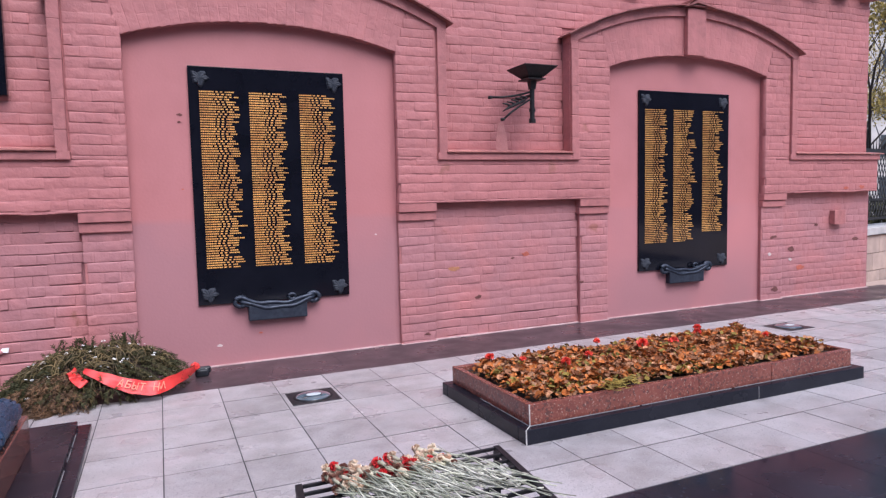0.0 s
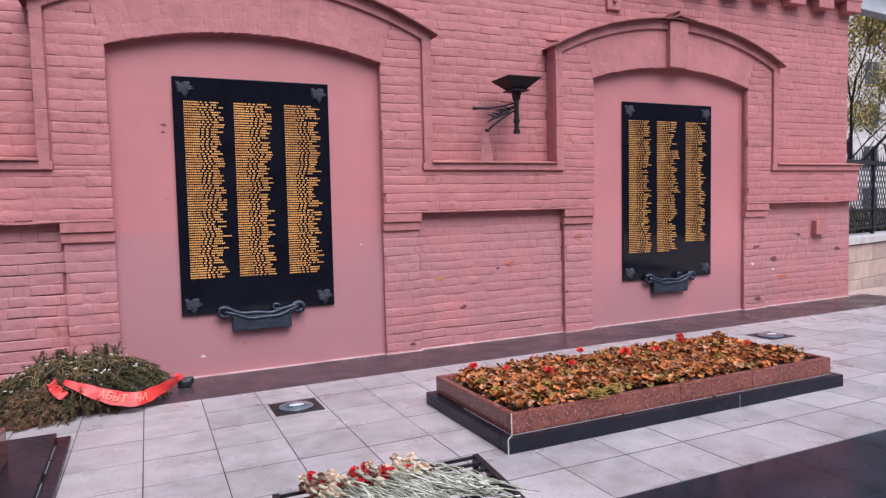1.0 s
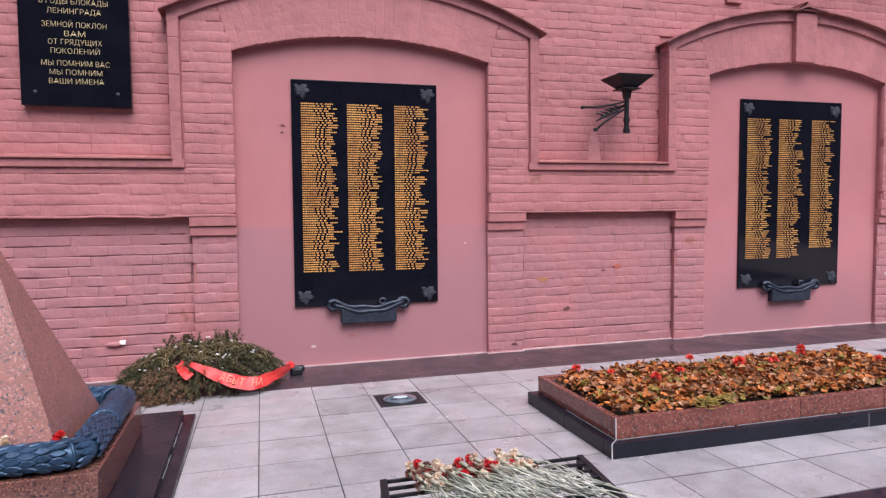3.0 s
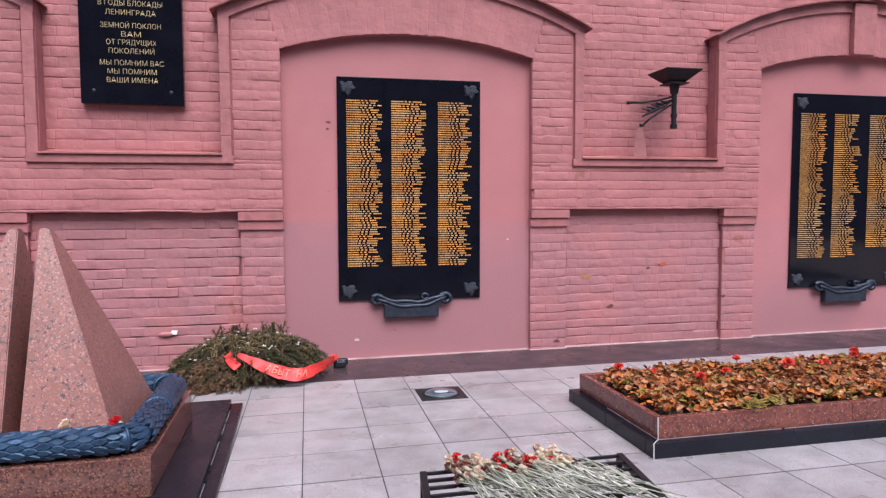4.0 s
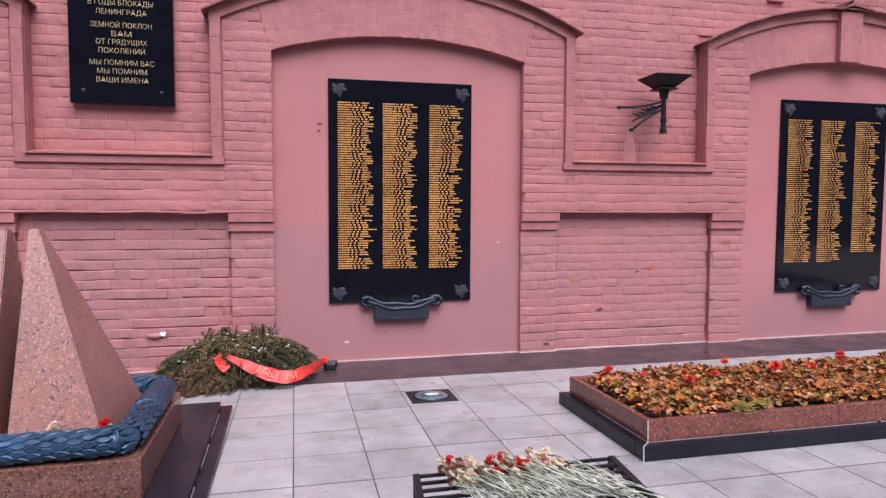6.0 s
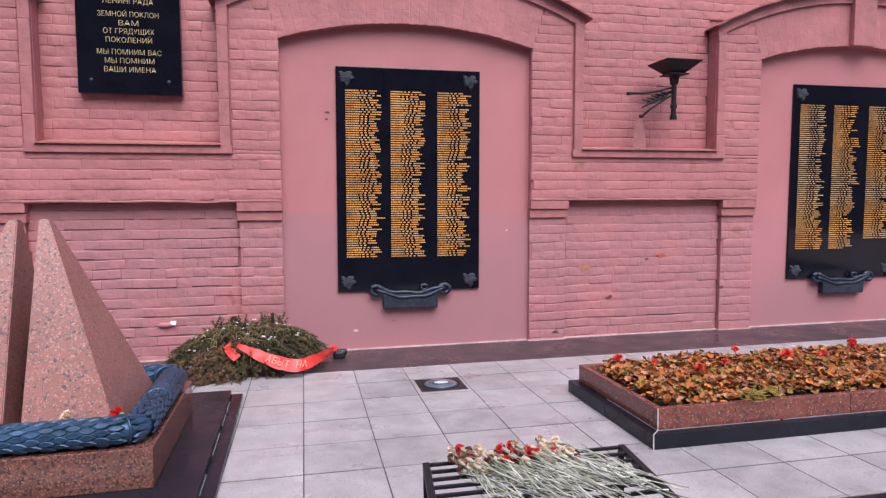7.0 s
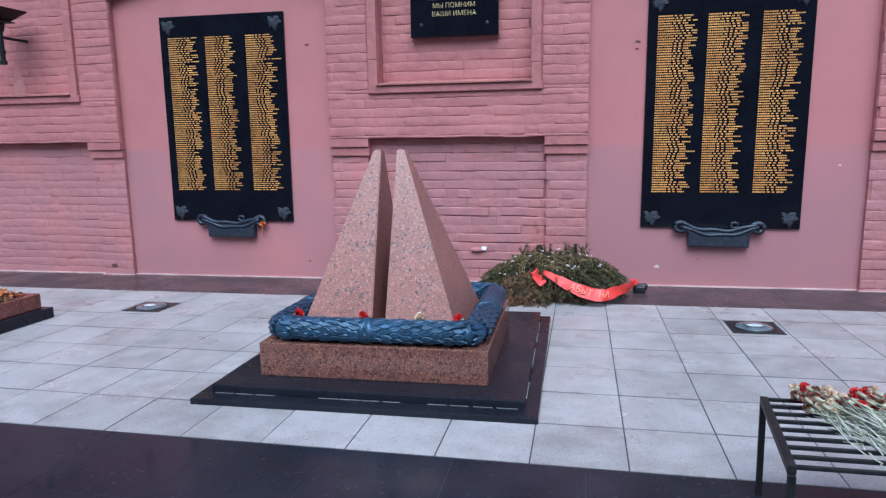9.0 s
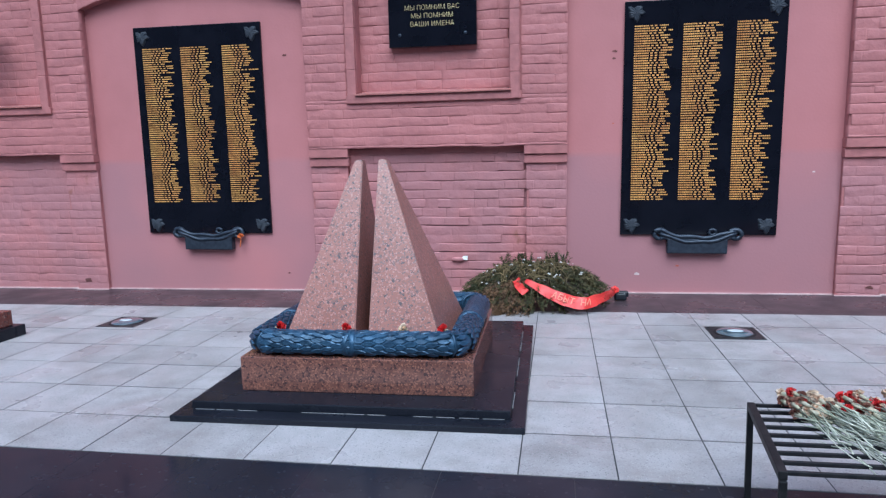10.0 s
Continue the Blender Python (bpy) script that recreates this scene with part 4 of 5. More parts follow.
def planting(m, seed, count):
    """Withered bedding plants: clumps of round, cupped, crumpled leaves over dark soil."""
    t = thing("withered_plants", m, "withered orange and brown bedding plants with a few red blooms", "plants", kind="stuff")
    r = random.Random(seed)
    ax, ay = hx - 0.17, hy - 0.17
    clumps = []
    for i in range(21):
        for k in range(9):
            clumps.append((-ax + 2 * ax * (i + 0.5 + r.uniform(-0.35, 0.35)) / 21, -ay + 2 * ay * (k + 0.5 + r.uniform(-0.35, 0.35)) / 9, r.uniform(0.035, 0.085), r.random()))
    heaps = {"orange_leaves": (M_LEAF, [], []), "green_leaves": (M_LEAF2, [], []), "brown_leaves": (M_LEAF3, [], [])}
    stalks = ([], [])
    for n in range(count):
        cx, cy, top, tone = clumps[n % len(clumps)]
        d, a0 = abs(r.gauss(0, 0.075)), r.uniform(0, 6.28)
        x, y = cx + d * math.cos(a0), cy + d * math.sin(a0)
        if abs(x) > hx - 0.115 or abs(y) > hy - 0.115:
            continue
        z = 0.200 + top * max(0.15, 1 - (d / 0.17) ** 2) * (0.3 + 0.7 * r.random() ** 0.5) + 0.02 * r.random()
        pick = r.random() * 0.75 + tone * 0.25
        name = "green_leaves" if pick > 0.80 else "orange_leaves" if pick > 0.42 else "brown_leaves"
        _, verts, faces = heaps[name]
        s = r.uniform(0.011, 0.029)
        e = Euler((r.gauss(0.15, 0.42), r.gauss(0, 0.42), r.uniform(0, 6.28)))
        b, k = len(verts), 8
        cup, fold = r.uniform(-0.7, 1.1), r.uniform(-0.5, 0.7)
        verts.append(Vector((x, y, z)))
        for i in range(k):
            a = 2 * math.pi * i / k + r.uniform(-0.12, 0.12)
            q = Vector((s * math.cos(a), s * math.sin(a) * 0.9, s * (0.5 * cup + fold * abs(math.sin(a)) + r.uniform(-0.18, 0.18))))
            q.rotate(e)
            verts.append(Vector((x, y, z)) + q)
        faces += [(b, b + 1 + i, b + 1 + (i + 1) % k) for i in range(k)]
    for name, (material, verts, faces) in heaps.items():
        tagged(part(name, mesh(name, verts, faces, material), material, t), kind="stuff")
    for cx, cy, top, tone in clumps:
        for _ in range(3):
            a = r.uniform(0, 6.28)
            h = top + (r.uniform(0.0, 0.05) if r.random() < 0.3 else -0.02)
            tube(*stalks, [(cx, cy, 0.185), (cx + 0.02 * math.cos(a), cy + 0.02 * math.sin(a), 0.195 + h * 0.6), (cx + 0.05 * math.cos(a), cy + 0.05 * math.sin(a), 0.205 + h)], 0.0024, 3)
    tagged(part("stalks", mesh("stalks", *stalks, M_FIRBROWN), M_FIRBROWN, t), kind="stuff")
    return t


planting(bedm, 4, 9800)
planting(COURT @ pose(-7.48, (BY0 + BY1) / 2, 0), 9, 5200)


def petals(count, rad, seed, flat=0.8):
    """A ruffled bloom of crumpled petals."""
    r = random.Random(seed)
    verts, faces = [], []
    for k in range(count):
        a, el = r.uniform(0, 6.28), r.uniform(-0.25, 1.45)
        d = Vector((math.cos(a) * math.cos(el), math.sin(a) * math.cos(el), math.sin(el) * flat))
        t1 = d.orthogonal().normalized()
        t1.rotate(Euler((r.uniform(0, 3), r.uniform(0, 3), r.uniform(0, 3))))
        t2 = d.cross(t1).normalized()
        c, w = d * rad * r.uniform(0.6, 0.95), rad * 0.46
        b = len(verts)
        verts += [d * rad * 0.1, c - t2 * w + d * rad * r.uniform(-0.1, 0.15), c + d * rad * 0.15 + t1 * w * 0.25, c + t2 * w + d * rad * r.uniform(-0.1, 0.15)]
        faces += [(b, b + 1, b + 2), (b, b + 2, b + 3)]
    return verts, faces


r = random.Random(12)
blooms = [(-1.22, 0.42, 0.035), (-0.82, -0.02, 0.042), (-0.55, 0.08, 0.035), (0.05, 0.18, 0.05), (0.32, 0.12, 0.04), (0.75, 0.3, 0.035), (1.1, -0.1, 0.03), (-1.05, 0.2, 0.03), (0.9, 0.46, 0.035), (-0.2, 0.45, 0.03)]
for i, (x, y, s) in enumerate(blooms):
    t = thing("red_bloom", bedm @ pose(x, y, 0.185), "small bright red bloom standing among withered leaves", "flower", "red blooms")
    v, f = petals(40, s * 1.05, i)
    part("petals", mesh("petals", [Vector(p) + Vector((0, 0, 0.118)) for p in v], f, M_CORAL), M_CORAL, t)
    v, f = [], []
    tube(v, f, [(0, 0, -0.01), (0.008, 0, 0.07), (0, 0, 0.118)], 0.004, 5)
    part("stalk", mesh("stalk", v, f, M_STEM), M_STEM, t)
# feathery green sprig over the rim
sprig = thing("green_sprig", bedm @ pose(-0.78, -hy + 0.115, 0.215), "feathery yellow-green sprig hanging over the granite rim", "plant")
for k in range(9):
    v, f = [], []
    a = radians(-150 + 300 / 8 * k * 0.5 + r.uniform(-10, 10))
    end = Vector((0.17 * math.cos(a), 0.09 * math.sin(a) - 0.02, 0.05 - 0.012 * k % 0.03))
    mids = [end * (i / 6) + Vector((0, 0, 0.05 * math.sin(math.pi * i / 6))) for i in range(7)]
    tube(v, f, mids, 0.0025, 3)
    for i in range(1, 7):
        for sd in (-1, 1):
            q = mids[i] + Vector((-math.sin(a) * sd * 0.035, math.cos(a) * sd * 0.035, 0.004)) + end * 0.12
            tube(v, f, [mids[i], q], 0.004, 3, 0.3)
    part("frond", mesh("frond", v, f, M_LEAF2), M_LEAF2, sprig)

# ---- ground lamps ----
def ground_lamp(m):
    t = thing("ground_lamp", m, "square in-ground lamp with dark steel frame and round glass", "ground lamp", "ground lamps")
    part("frame", boxbm(-0.19, 0.19, -0.185, 0.185, -0.03, 0.004, bevel=0.002), M_LAMPFRAME, t)
    bm = bmesh.new()
    bmesh.ops.create_uvsphere(bm, u_segments=32, v_segments=16, radius=1.0, matrix=pose(0, 0, 0.006) @ Matrix.Diagonal((0.138, 0.138, 0.022, 1)))
    bmesh.ops.delete(bm, geom=[v for v in bm.verts if v.co.z < 0.004], context="VERTS")
    part("glass", from_bm("glass", bm, M_GLASS, True), M_GLASS, t, "dark domed glass")
    # pale disc on top of the dome imitates the highlight on the glass
    bm = bmesh.new()
    bmesh.ops.create_cone(bm, cap_ends=True, segments=24, radius1=0.060, radius2=0.03, depth=0.004, matrix=pose(0.0, -0.02, 0.0285) @ Matrix.Diagonal((1.0, 0.7, 1, 1)))
    part("reflector", bm, M_GLASSGLINT, t, "pale disc painted as a bright glint on the glass")
    bm = bmesh.new()
    bmesh.ops.create_cone(bm, cap_ends=True, segments=32, radius1=0.158, radius2=0.152, depth=0.006, matrix=pose(0, 0, 0.006))
    part("ring", bm, M_IRON, t)
    for x in (-0.165, 0.165):
        for y in (-0.16, 0.16):
            bm = bmesh.new()
            bmesh.ops.create_cone(bm, cap_ends=True, segments=10, radius1=0.008, radius2=0.007, depth=0.004, matrix=pose(x, y, 0.006))
            part("screw", bm, M_LAMPFRAME, t)
    return t


lamp_a = ground_lamp(COURT @ pose(0.0, -1.59, 0))
for x in (-5.3, 5.3):
    copy_thing(lamp_a, COURT @ pose(x, -1.59, 0))

# ---- flower stand with carnations ----
SX0, SX1, SY0, SY1, SZ = -0.61, 0.255, -4.89, -4.277, 0.42
stand = thing("flower_stand", COURT @ pose((SX0 + SX1) / 2, (SY0 + SY1) / 2, 0), "low black iron rack with slatted top for laying flowers", "flower stand")
sx, sy = (SX1 - SX0) / 2, (SY1 - SY0) / 2
for x in (-sx, sx):
    part("side_bar", boxbm(x - 0.014, x + 0.014, -sy, sy, SZ - 0.028, SZ, bevel=0.002), M_IRON, stand)
    for y in (-sy, sy):
        part("leg", boxbm(x - 0.012, x + 0.012, y - 0.012, y + 0.012, -0.004, SZ - 0.029, bevel=0.002), M_IRON, stand)
for k in range(9):
    y = -sy + 0.012 + (2 * sy - 0.024) * k / 8
    part("slat", boxbm(-sx + 0.014, sx - 0.014, y - 0.0065, y + 0.0065, SZ - 0.016, SZ - 0.002, bevel=0.002), M_IRON, stand)


# the rack has been pushed out of square
for o in stand.children:
    for v in o.data.vertices:
        v.co.x += 0.11 * (v.co.y - sy)


def carnation(head, name, seed, length, label):
    """A cut carnation lying along +x from its head at the origin."""
    r = random.Random(seed)
    t = thing("carnation", None, label, "carnation", "carnations on the stand")
    v, f = petals(64, 0.0215, seed, 1.2)
    q = Euler((0, radians(-90), 0))
    pts = []
    for p in v:
        p = Vector(p)
        p.rotate(q)
        pts.append(p)
    part("bloom", mesh("bloom", pts, f, head), head, t)
    v, f = [], []
    tube(v, f, [(-0.005, 0, 0), (0.02, 0, 0), (0.036, 0, 0)], 0.0105, 6, 0.5)
    part("calyx", mesh("calyx", v, f, M_CALYX, True), M_CALYX, t)
    v, f = [], []
    tube(v, f, [(0.03 + (length - 0.03) * i / 6, 0.012 * math.sin(i * 1.1 + seed), 0.004 * math.sin(i + seed)) for i in range(7)], 0.0024, 5, 0.9)
    part("stem", mesh("stem", v, f, M_STEM, True), M_STEM, t)
    for k in range(4):
        v, f = [], []
        x = 0.12 + (length - 0.2) * k / 4 + r.uniform(0, 0.05)
        s = 1 if k % 2 else -1
        tube(v, f, [(x, 0, 0), (x - 0.05, s * 0.018, 0.01), (x - 0.10, s * 0.035, 0.004)], 0.0034, 4, 0.25)
        part("blade", mesh("blade", v, f, M_STEM), M_STEM, t)
    return t


kinds = [carnation(M_REDFLOWER, "red", 1, 0.50, "cut red carnation lying on the iron stand"), carnation(M_WHITEFLOWER, "cream", 2, 0.47, "cut cream carnation lying on the iron stand"),
         carnation(M_WILTED, "wilted", 3, 0.49, "wilted dark carnation lying on the iron stand"), carnation(M_REDFLOWER, "red", 4, 0.44, "cut red carnation lying on the iron stand")]
STAND = COURT @ pose((SX0 + SX1) / 2, (SY0 + SY1) / 2, SZ)
r = random.Random(21)
n_flowers = 76
for i in range(n_flowers):
    layer = i / n_flowers
    u = r.random()
    m = STAND @ pose(-0.33 + 0.46 * u + r.uniform(-0.04, 0.04), 0.30 - 0.20 * r.random() - 0.02 * u, 0.012 + 0.075 * layer * (1 - 0.6 * abs(u - 0.4)), r.uniform(0, 360), 4.0 + r.uniform(-2, 2) + 3 * layer, -60 + 12 * u + r.gauss(0, 9))
    src = kinds[r.choice((0, 1, 1, 2, 2, 1, 3, 2, 1, 1))]
    if i < 4:
        src = kinds[i]
        src.matrix_world = m
    else:
        copy_thing(src, m)

# carnations laid on the laurel roll
for x, y, rz, k in ((-0.08, WY0 + 0.075, 175, 0), (0.28, WY0 + 0.085, 60, 1), (0.52, WY0 + 0.085, 10, 0), (-0.50, WY0 + 0.08, 200, 3)):
    t = thing("carnation_bloom", COURT @ pose(MX + x, MY + y, WZ + 0.066, 0, 0, rz), "loose carnation head resting on the bronze laurel roll", "carnation", "carnations on the monument")
    for o in kinds[k].children:
        if o.name.startswith(("bloom", "calyx")):
            part(o.name.split(".")[0], o.data, None, t).scale = (1.6, 1.6, 1.6) if o.name.startswith("bloom") else (0.7, 0.7, 0.7)

# ---- fir wreath with red ribbon ----
WR_M = COURT @ pose(-1.61, -0.58, 0.0)
RIB_M = COURT @ pose(-1.49, -0.58, 0.0)
fir = thing("fir_wreath", WR_M, "fir bough wreath with small white blossoms, leaning at the wall", "wreath")
r = random.Random(77)


def dome(x, y):
    """The heap's height over the ground."""
    q = (x / 0.73) ** 2 + (y / 0.47) ** 2
    return 0.40 * max(0.0, 1 - q) ** 0.6 * (1.0 + 0.35 * y) * (1 + 0.10 * x)


# plain dark dome under the foliage, its colour imitates shade between the boughs
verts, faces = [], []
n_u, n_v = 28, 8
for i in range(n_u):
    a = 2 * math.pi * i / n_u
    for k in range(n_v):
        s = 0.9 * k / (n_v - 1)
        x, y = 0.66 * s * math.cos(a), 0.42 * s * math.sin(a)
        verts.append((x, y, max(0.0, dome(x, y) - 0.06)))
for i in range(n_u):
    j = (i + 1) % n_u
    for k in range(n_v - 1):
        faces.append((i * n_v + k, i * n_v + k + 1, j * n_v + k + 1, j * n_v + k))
part("core", mesh("core", verts, faces, M_SOILSHADE, True), M_SOILSHADE, fir, "plain dark dome whose colour stands for shade between the boughs")


def bough(verts, faces, p, d, ln, r, sag):
    """A drooping fir twig, thick with needles all round."""
    p, d = Vector(p), Vector(d).normalized()
    n = int(ln / 0.010)
    bend = Vector((r.uniform(-0.4, 0.4), r.uniform(-0.4, 0.4), 0))
    at = lambda f: p + d * (ln * f) + bend * (ln * 0.4 * f * f) - Vector((0, 0, sag * ln * f * f))
    tube(verts, faces, [at(i / 4) for i in range(5)], 0.004, 3, 0.5)
    for i in range(n):
        f = i / n
        c, dd = at(f), (at(min(1, f + 0.05)) - at(f)).normalized()
        side = dd.orthogonal().normalized()
        side.rotate(Matrix.Rotation(r.uniform(0, 6.28), 3, dd))
        for sd in (-1, 1):
            q = c + side * sd * r.uniform(0.014, 0.030) + dd * r.uniform(0.014, 0.030)
            w = dd * 0.0050
            b = len(verts)
            verts += [c - w, c + w, q]
            faces.append((b, b + 1, b + 2))


for material, count, name in ((M_FIR, 380, "fir_foliage"), (M_FIR2, 330, "olive_foliage"), (M_FIRBROWN, 220, "dry_foliage")):
    verts, faces = [], []
    for _ in range(count):
        a, s = r.uniform(0, 2 * math.pi), r.random() ** 0.5
        x, y = 0.61 * s * math.cos(a), 0.43 * s * math.sin(a)
        if material is M_FIRBROWN:
            x, y = r.gauss(-0.28, 0.15), r.uniform(-0.47, -0.22)
        z = dome(x, y)
        out = Vector((x * 1.1 + r.uniform(-0.45, 0.45), y * 0.9 - 0.12 + r.uniform(-0.35, 0.35), r.uniform(0.0, 0.5) * (z + 0.1)))
        ln = r.uniform(0.07, 0.19)
        bough(verts, faces, (x, y, max(0.015, z - 0.05 + r.uniform(-0.03, 0.05))), out, ln, r, min(0.5, (z + 0.01) / ln * 0.6))
    for k in range(170 if material is M_FIR else 0):
        a = r.uniform(math.pi * 0.98, math.pi * 2.02)
        x, y = 0.56 * math.cos(a), 0.36 * math.sin(a)
        bough(verts, faces, (x, y, r.uniform(0.05, 0.17)), (math.cos(a) + r.uniform(-0.5, 0.5), math.sin(a) * 0.8, 0.1), r.uniform(0.09, 0.17), r, 0.55)
    for k in range(26 if material is M_FIR else 14 if material is M_FIR2 else 0):
        bough(verts, faces, (r.choice((-0.30, -0.1, 0.18, 0.24)) + r.gauss(0, 0.06), 0.10, 0.33), (r.uniform(-0.5, 0.5), 0.1, 1), r.uniform(0.10, 0.19), r, 0.1)
    tagged(part(name, mesh(name, verts, faces, material), material, fir), kind="stuff")
strands = ([], [])
for _ in range(230):
    a = r.uniform(math.pi * 0.9, math.pi * 2.1)
    x, y = 0.56 * math.cos(a) * r.uniform(0.2, 1.0), 0.38 * math.sin(a) * r.uniform(0.2, 1.0)
    turn, ln, sag = r.uniform(0, 6.28), r.uniform(0.05, 0.13), r.uniform(0.2, 0.8)
    z, curl = dome(x, y) + r.uniform(-0.005, 0.02), r.uniform(-1.2, 1.2)
    pts, px, py = [], x, y
    for k in range(6):
        pts.append((px, py, max(0.006, min(z, dome(px, py) + 0.02) + 0.025 * math.sin(k * 0.6) - 0.2 * sag * ln * (k / 5) ** 2)))
        px, py = px + ln / 5 * math.cos(turn + curl * k / 5), py + ln / 5 * math.sin(turn + curl * k / 5) - 0.004
    tube(*strands, pts, 0.0046, 4, 0.5)
tagged(part("loose_foliage", mesh("loose_foliage", *strands, M_STRAND, True), M_STRAND, fir, "long olive fir sprays"), kind="stuff")
for _ in range(46):
    x, y = r.uniform(-0.55, 0.5), r.uniform(-0.36, 0.12)
    v, f = petals(8, r.choice((0.009, 0.011, 0.014, 0.019)), r.randrange(1000))
    part("white_blossom", mesh("white_blossom", v, f, M_PAPER), M_PAPER, fir).location = (x, y, dome(x, y) + 0.03)


def band_frame(pts, tilt, i):
    d = (pts[min(i + 1, len(pts) - 1)] - pts[max(i - 1, 0)]).normalized()
    s = Vector((0, -math.cos(tilt[i]), -math.sin(tilt[i])))
    return d, (s - d * s.dot(d)).normalized()


def band_strip(pts, width, tilt, thick=0.0015):
    """A ribbon along points; tilt leans its width from level towards upright."""
    verts, faces = [], []
    pts = [Vector(p) for p in pts]
    fine, wid, til = [], [], []
    for i in range(len(pts) - 1):
        for k in range(8):
            f = k / 8
            a, b2, c, d2 = pts[max(0, i - 1)], pts[i], pts[i + 1], pts[min(len(pts) - 1, i + 2)]
            fine.append(0.5 * (2 * b2 + (c - a) * f + (2 * a - 5 * b2 + 4 * c - d2) * f * f + (3 * b2 - a - 3 * c + d2) * f ** 3) + Vector((0, -1, 0.6)) * 0.003 * math.sin(len(fine) * 0.55))
            wid.append((width[i] * (1 - f) + width[i + 1] * f) * (1 + 0.05 * math.sin(len(fine) * 0.45)))
            til.append(tilt[i] * (1 - f) + tilt[i + 1] * f + 0.09 * math.sin(len(fine) * 0.37))
    pts, width, tilt = fine + [pts[-1]], wid + [width[-1]], til + [tilt[-1]]
    for i, p in enumerate(pts):
        d, s = band_frame(pts, tilt, i)
        nn = d.cross(s) * thick
        w = s * width[i] / 2
        crease = d.cross(s) * (width[i] * 0.05 * math.sin(i * 0.21 + 1))
        verts += [p - w + nn, p - w * 0.2 + nn + crease, p + w + nn, p + w - nn, p - w * 0.2 - nn + crease, p - w - nn]
    for i in range(len(pts) - 1):
        for k in range(6):
            a, b = 6 * i + k, 6 * i + (k + 1) % 6
            faces.append((a, b, b + 6, a + 6))
    faces += [(5, 4, 3, 2, 1, 0), tuple(6 * (len(pts) - 1) + k for k in range(6))]
    return mesh("ribbon", verts, faces, M_RIBBON)


rib = thing("red_ribbon", RIB_M, "red satin ribbon with pale lettering draped over the fir wreath", "ribbon")
main = [Vector(p) for p in ((-0.18, -0.33, 0.285), (-0.10, -0.38, 0.255), (-0.01, -0.42, 0.215), (0.08, -0.45, 0.175), (0.17, -0.475, 0.145), (0.26, -0.485, 0.12), (0.35, -0.47, 0.108), (0.42, -0.42, 0.115), (0.49, -0.34, 0.125), (0.56, -0.22, 0.125), (0.62, -0.06, 0.118), (0.66, 0.10, 0.11))]
tilts = [0.8, 0.9, 0.95, 1.0, 1.05, 1.1, 1.15, 1.2, 1.3, 1.35, 1.4, 1.4]
part("tail", band_strip(main, [0.035, 0.065, 0.09, 0.105, 0.115, 0.115, 0.11, 0.10, 0.09, 0.085, 0.075, 0.06], tilts), M_RIBBON, rib)
part("tail", band_strip([(-0.27, -0.32, 0.29), (-0.25, -0.35, 0.265), (-0.22, -0.39, 0.225), (-0.17, -0.42, 0.19)], [0.075, 0.085, 0.085, 0.08], [0.5, 0.6, 0.7, 0.7]), M_RIBBON, rib)
knot = bmesh.new()
bmesh.ops.create_icosphere(knot, subdivisions=2, radius=0.042, matrix=pose(0.665, 0.13, 0.115) @ Matrix.Diagonal((1, 0.8, 0.8, 1)))
for v in knot.verts:
    v.co += Vector((rng.uniform(-1, 1), rng.uniform(-1, 1), rng.uniform(-1, 1))) * 0.008
part("knot", knot, M_RIBBON, rib)
for k, ch in enumerate("АБЫТ НИ"):
    if ch == " ":
        continue
    u = 3.1 + k * 0.56
    i = int(u)
    d, s = band_frame(main, tilts, i)
    p = main[i].lerp(main[i + 1], u - i)
    nn = (s.cross(d)).normalized()
    if nn.y > 0:
        nn = -nn
    letter = lettering("letter", ch, 0.085, 0, 0, 0, M_PALETEXT, rib, 0.042)
    letter.matrix_basis = Matrix.Translation(p + nn * 0.012 + s * 0.028) @ Matrix((d, -s, nn)).transposed().to_4x4()
tail = thing("black_ribbon_end", RIB_M @ pose(0.715, 0.20, 0.0) @ Matrix.Diagonal((0.9, 0.9, 0.85, 1)), "black folded ribbon end on the granite strip beside the wreath", "ribbon")
part("fold", boxbm(-0.06, 0.075, -0.04, 0.03, -0.001, 0.085, bevel=0.02), M_BOX, tail)
part("fold", boxbm(-0.03, 0.095, -0.02, 0.04, 0.03, 0.105, bevel=0.018), M_BOX, tail)
for x in (-0.02, 0.045):
    bm = bmesh.new()
    bmesh.ops.create_icosphere(bm, subdivisions=1, radius=0.004, matrix=pose(x, -0.050, 0.09))
    part("stud", bm, M_PAPER, tail)

# paper scrap wedged on the wall and an orange bloom on the western plaque
scrap = tagged(new("paper_scrap", mesh("paper_scrap", [(-0.06, 0, -0.02), (0.05, -0.03, -0.03), (0.06, -0.01, 0.035), (-0.02, 0.008, 0.03), (-0.06, 0.01, -0.026), (0.05, -0.02, -0.036), (0.06, 0.0, 0.03), (-0.02, 0.018, 0.025)],
               [(0, 1, 2, 3), (7, 6, 5, 4), (0, 4, 5, 1), (1, 5, 6, 2), (2, 6, 7, 3), (3, 7, 4, 0)], M_PAPER)), "crumpled white paper scrap stuck to the brick wall", "paper")
scrap.location = (-2.36, -0.045, 0.28)
scrap.scale = (0.65, 0.65, 0.65)
stub = bmesh.new()
bmesh.ops.create_uvsphere(stub, u_segments=14, v_segments=9, radius=1.0, matrix=Matrix.Diagonal((0.062, 0.022, 0.026, 1)))
for v in stub.verts:
    v.co.x += 0.012 * math.copysign(abs(v.co.x / 0.062) ** 0.5, v.co.x)
stub_ob = tagged(new("wall_stub", from_bm("wall_stub", stub, M_BRICK, True)), "rounded pink painted stub sticking out of the brick wall", "wall stub")
